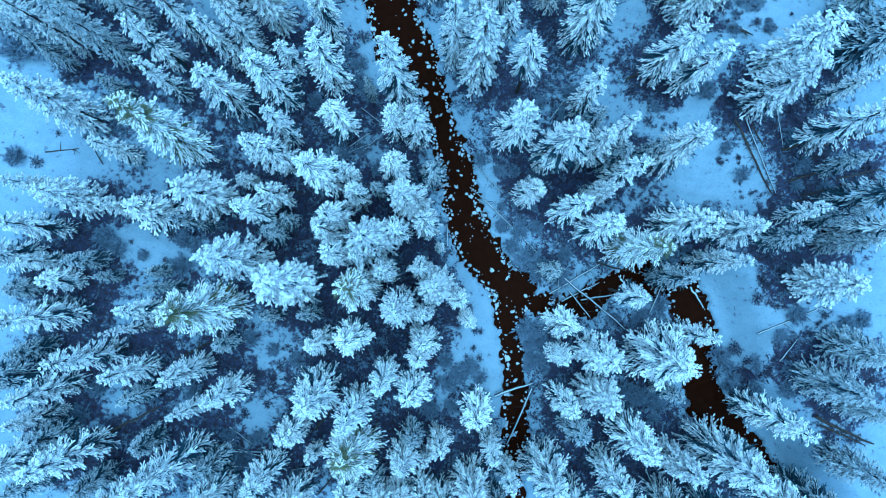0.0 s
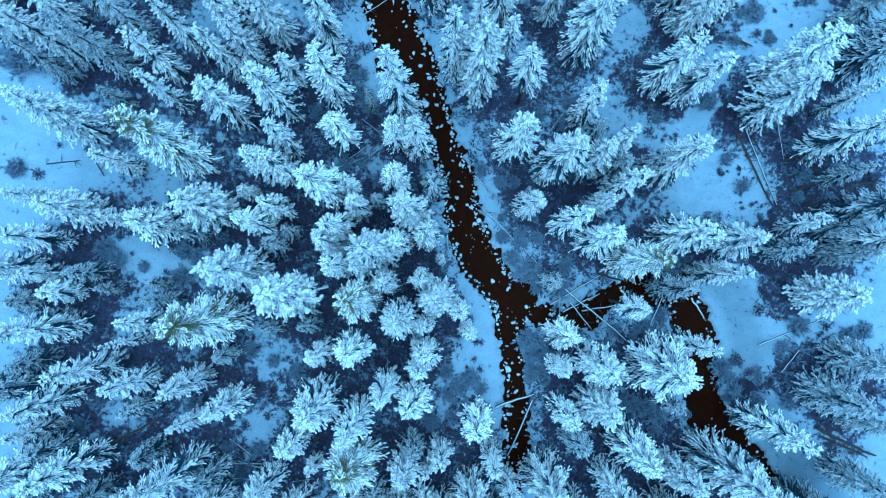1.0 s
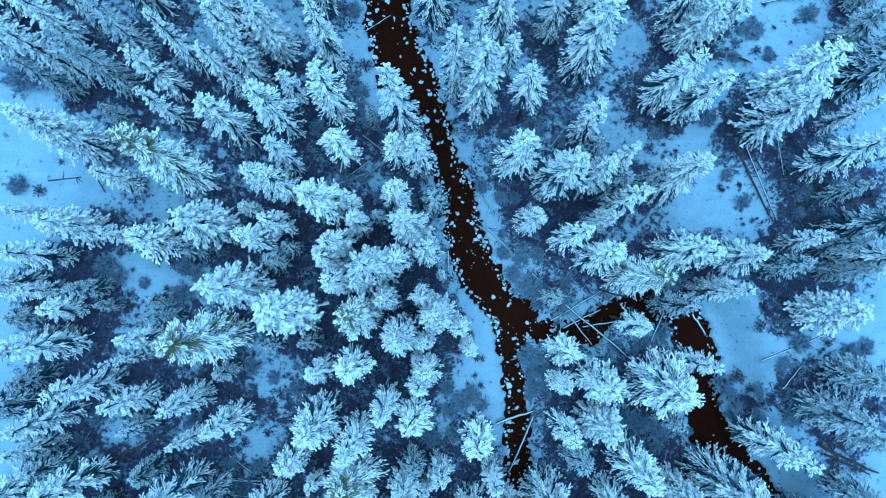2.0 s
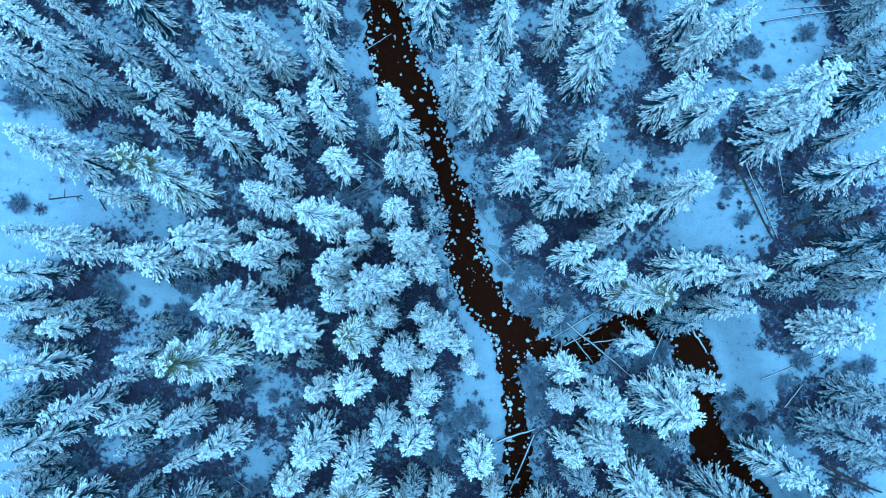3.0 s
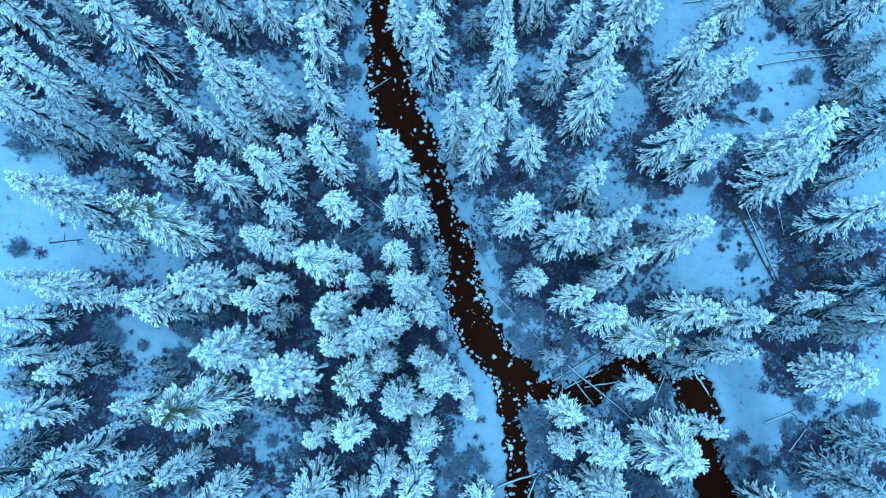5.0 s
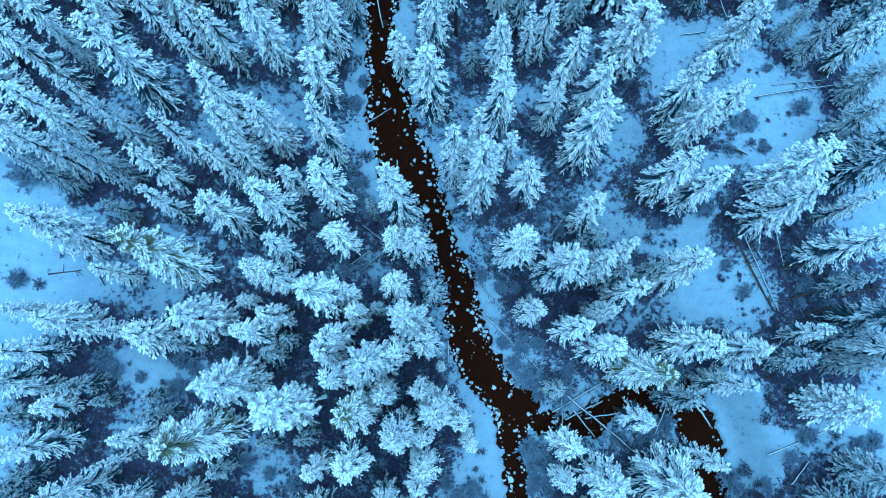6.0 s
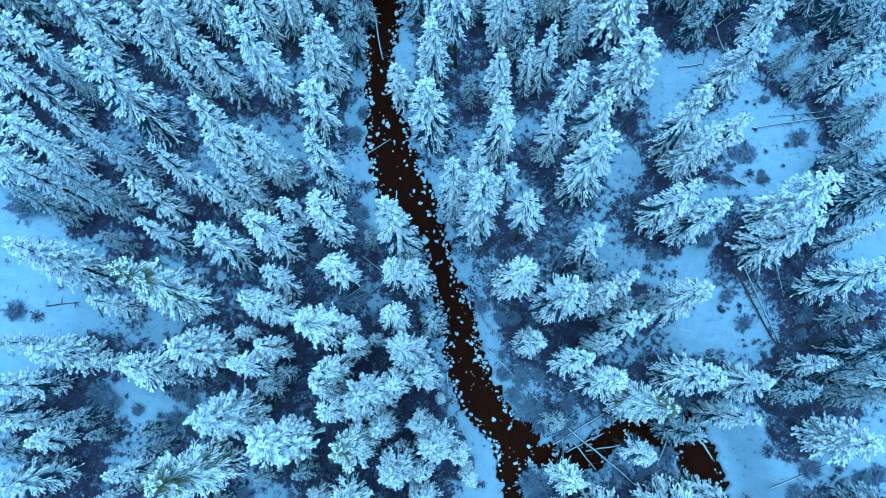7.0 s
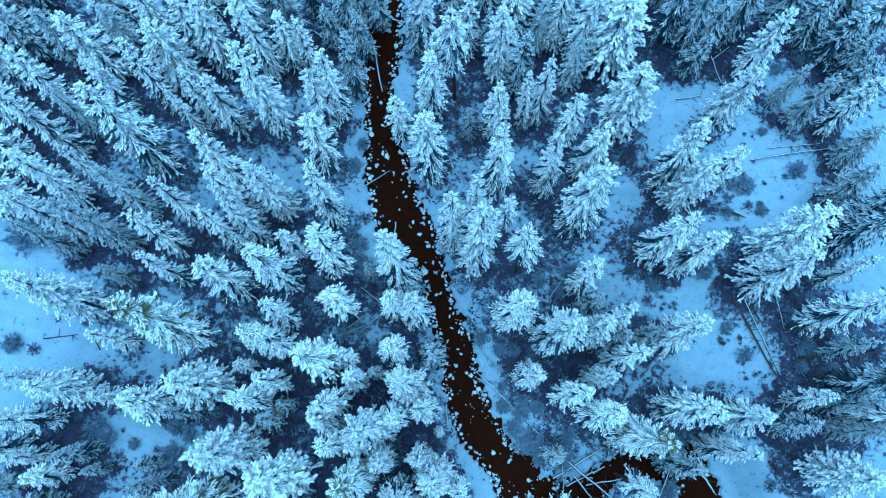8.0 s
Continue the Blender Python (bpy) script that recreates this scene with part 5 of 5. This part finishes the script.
shrub(29.97, -12.31, 0.56, "dark")
shrub(29.03, -13.19, 0.58, "dark")
shrub(27.76, -13.52, 0.41, "dark")
shrub(29.66, -11.20, 0.69, "frosted")
shrub(29.11, -13.08, 0.44, "dark")
shrub(27.99, -13.30, 0.52, "dark")
shrub(29.96, -13.21, 0.79, "dark")
shrub(8.52, -8.55, 0.59, "frosted")
shrub(8.35, -5.46, 0.55, "frosted")
shrub(9.65, -8.01, 0.60, "frosted")
shrub(7.60, -6.13, 0.71, "frosted")
shrub(8.22, -8.85, 0.71, "frosted")
shrub(8.94, -8.71, 0.55, "frosted")
shrub(8.04, -7.26, 0.71, "frosted")
shrub(8.05, -9.70, 0.66, "frosted")
shrub(7.40, -7.59, 0.50, "frosted")
shrub(8.46, -9.02, 0.66, "frosted")
shrub(8.20, -8.10, 0.70, "frosted")
shrub(8.19, -9.15, 0.75, "frosted")
shrub(9.67, -9.75, 0.61, "frosted")
shrub(7.75, -9.12, 0.77, "frosted")
shrub(8.44, -1.23, 0.69, "dark")
shrub(8.73, -0.86, 0.67, "frosted")
shrub(8.21, -1.38, 0.65, "frosted")
shrub(6.28, 0.28, 0.58, "frosted")
shrub(6.89, -1.14, 0.65, "dark")
shrub(7.73, 0.10, 0.42, "dark")
shrub(7.23, 0.22, 0.48, "dark")
shrub(7.71, -0.32, 0.64, "frosted")
shrub(26.09, 23.08, 0.40, "dark")
shrub(26.28, 24.68, 0.45, "frosted")
shrub(26.66, 25.89, 0.65, "dark")
shrub(27.25, 24.89, 0.63, "frosted")
shrub(28.26, 24.62, 0.73, "dark")
shrub(26.63, 25.54, 0.64, "dark")
shrub(28.70, 22.83, 0.64, "dark")
shrub(28.59, 26.00, 0.44, "dark")
shrub(19.63, -12.02, 0.65, "frosted")
shrub(18.63, -12.66, 0.49, "frosted")
shrub(21.06, -12.46, 0.78, "frosted")
shrub(19.55, -12.27, 0.79, "frosted")
shrub(18.80, -12.42, 0.79, "frosted")
shrub(18.26, -12.76, 0.45, "frosted")
shrub(18.92, -12.36, 0.71, "frosted")
shrub(16.60, 28.23, 0.51, "frosted")
shrub(17.87, 28.80, 0.51, "dark")
shrub(18.21, 28.65, 0.64, "dark")
shrub(17.65, 27.96, 0.70, "dark")
shrub(17.84, 28.67, 0.61, "dark")

for root, spots in zip(SHRUBS, SHRUB_USES):
    for m in spots[1:]:
        copy_thing(root, m)
    root.matrix_basis = spots[0]


# ---- undergrowth ----
def make_shrubs():
    """Leafless shrubs and brush under the trees, frosted on their tops, and dead sedge in the clearings. The dark brush
    also stands in for shade on the floor.
    """
    r = random.Random(21)
    twigs, brush, sedge = Build(), Build(), Build()
    N = 64000
    xs = np.array([r.uniform(-50, 50) for _ in range(N)])
    ys = np.array([r.uniform(-29, 54) for _ in range(N)])
    dist = bed_distance(xs, ys)
    patch = ripple(xs, ys, 9.0, 36, 10)
    zs = surface(xs, ys)
    clear = np.clip(glade(xs, ys), -0.7, 1)
    sx, sy, sr = (np.array(c) for c in zip(*SPOTS))
    for x, y, z, d, p, g in zip(xs, ys, zs, dist, patch, clear):
        if d < 0.3:
            continue
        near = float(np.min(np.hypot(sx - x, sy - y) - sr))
        # brush crowds near trees, its dark blades deepening the floor as shade would
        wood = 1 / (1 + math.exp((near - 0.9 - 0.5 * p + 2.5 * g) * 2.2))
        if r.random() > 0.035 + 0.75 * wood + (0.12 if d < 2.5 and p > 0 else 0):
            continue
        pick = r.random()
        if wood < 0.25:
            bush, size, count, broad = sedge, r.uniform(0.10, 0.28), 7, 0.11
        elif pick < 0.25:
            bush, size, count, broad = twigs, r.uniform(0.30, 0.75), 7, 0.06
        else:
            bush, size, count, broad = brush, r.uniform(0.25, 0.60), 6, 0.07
        for k in range(count):
            w = r.uniform(0, 6.28)
            out = Vector((math.cos(w), math.sin(w), 0))
            across = Vector((-out.y, out.x, 0))
            side = across * (broad * size)
            a = Vector((x, y, z - 0.05)) + out * 0.1 * r.random()
            e = a + out * size * r.uniform(0.4, 1.1) + Vector((0, 0, size * r.uniform(0.2, 0.9)))
            m = a.lerp(e, 0.45)
            bush.blade(a - side * 0.3, m + side, e)
            if bush is not sedge:
                g = m + (out * r.uniform(-0.2, 0.5) + across * r.choice((-1, 1)) * 0.6) * size * 0.7 + Vector((0, 0, 0.15 * size))
                bush.blade(a, m - side, g)
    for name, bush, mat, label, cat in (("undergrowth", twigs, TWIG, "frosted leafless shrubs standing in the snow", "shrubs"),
                                        ("brushwood", brush, GRASS, "dark dead brushwood and twigs under the trees, thickened to stand for shade", "brushwood"),
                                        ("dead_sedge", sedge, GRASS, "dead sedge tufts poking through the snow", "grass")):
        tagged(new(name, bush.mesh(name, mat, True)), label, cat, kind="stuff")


make_shrubs()
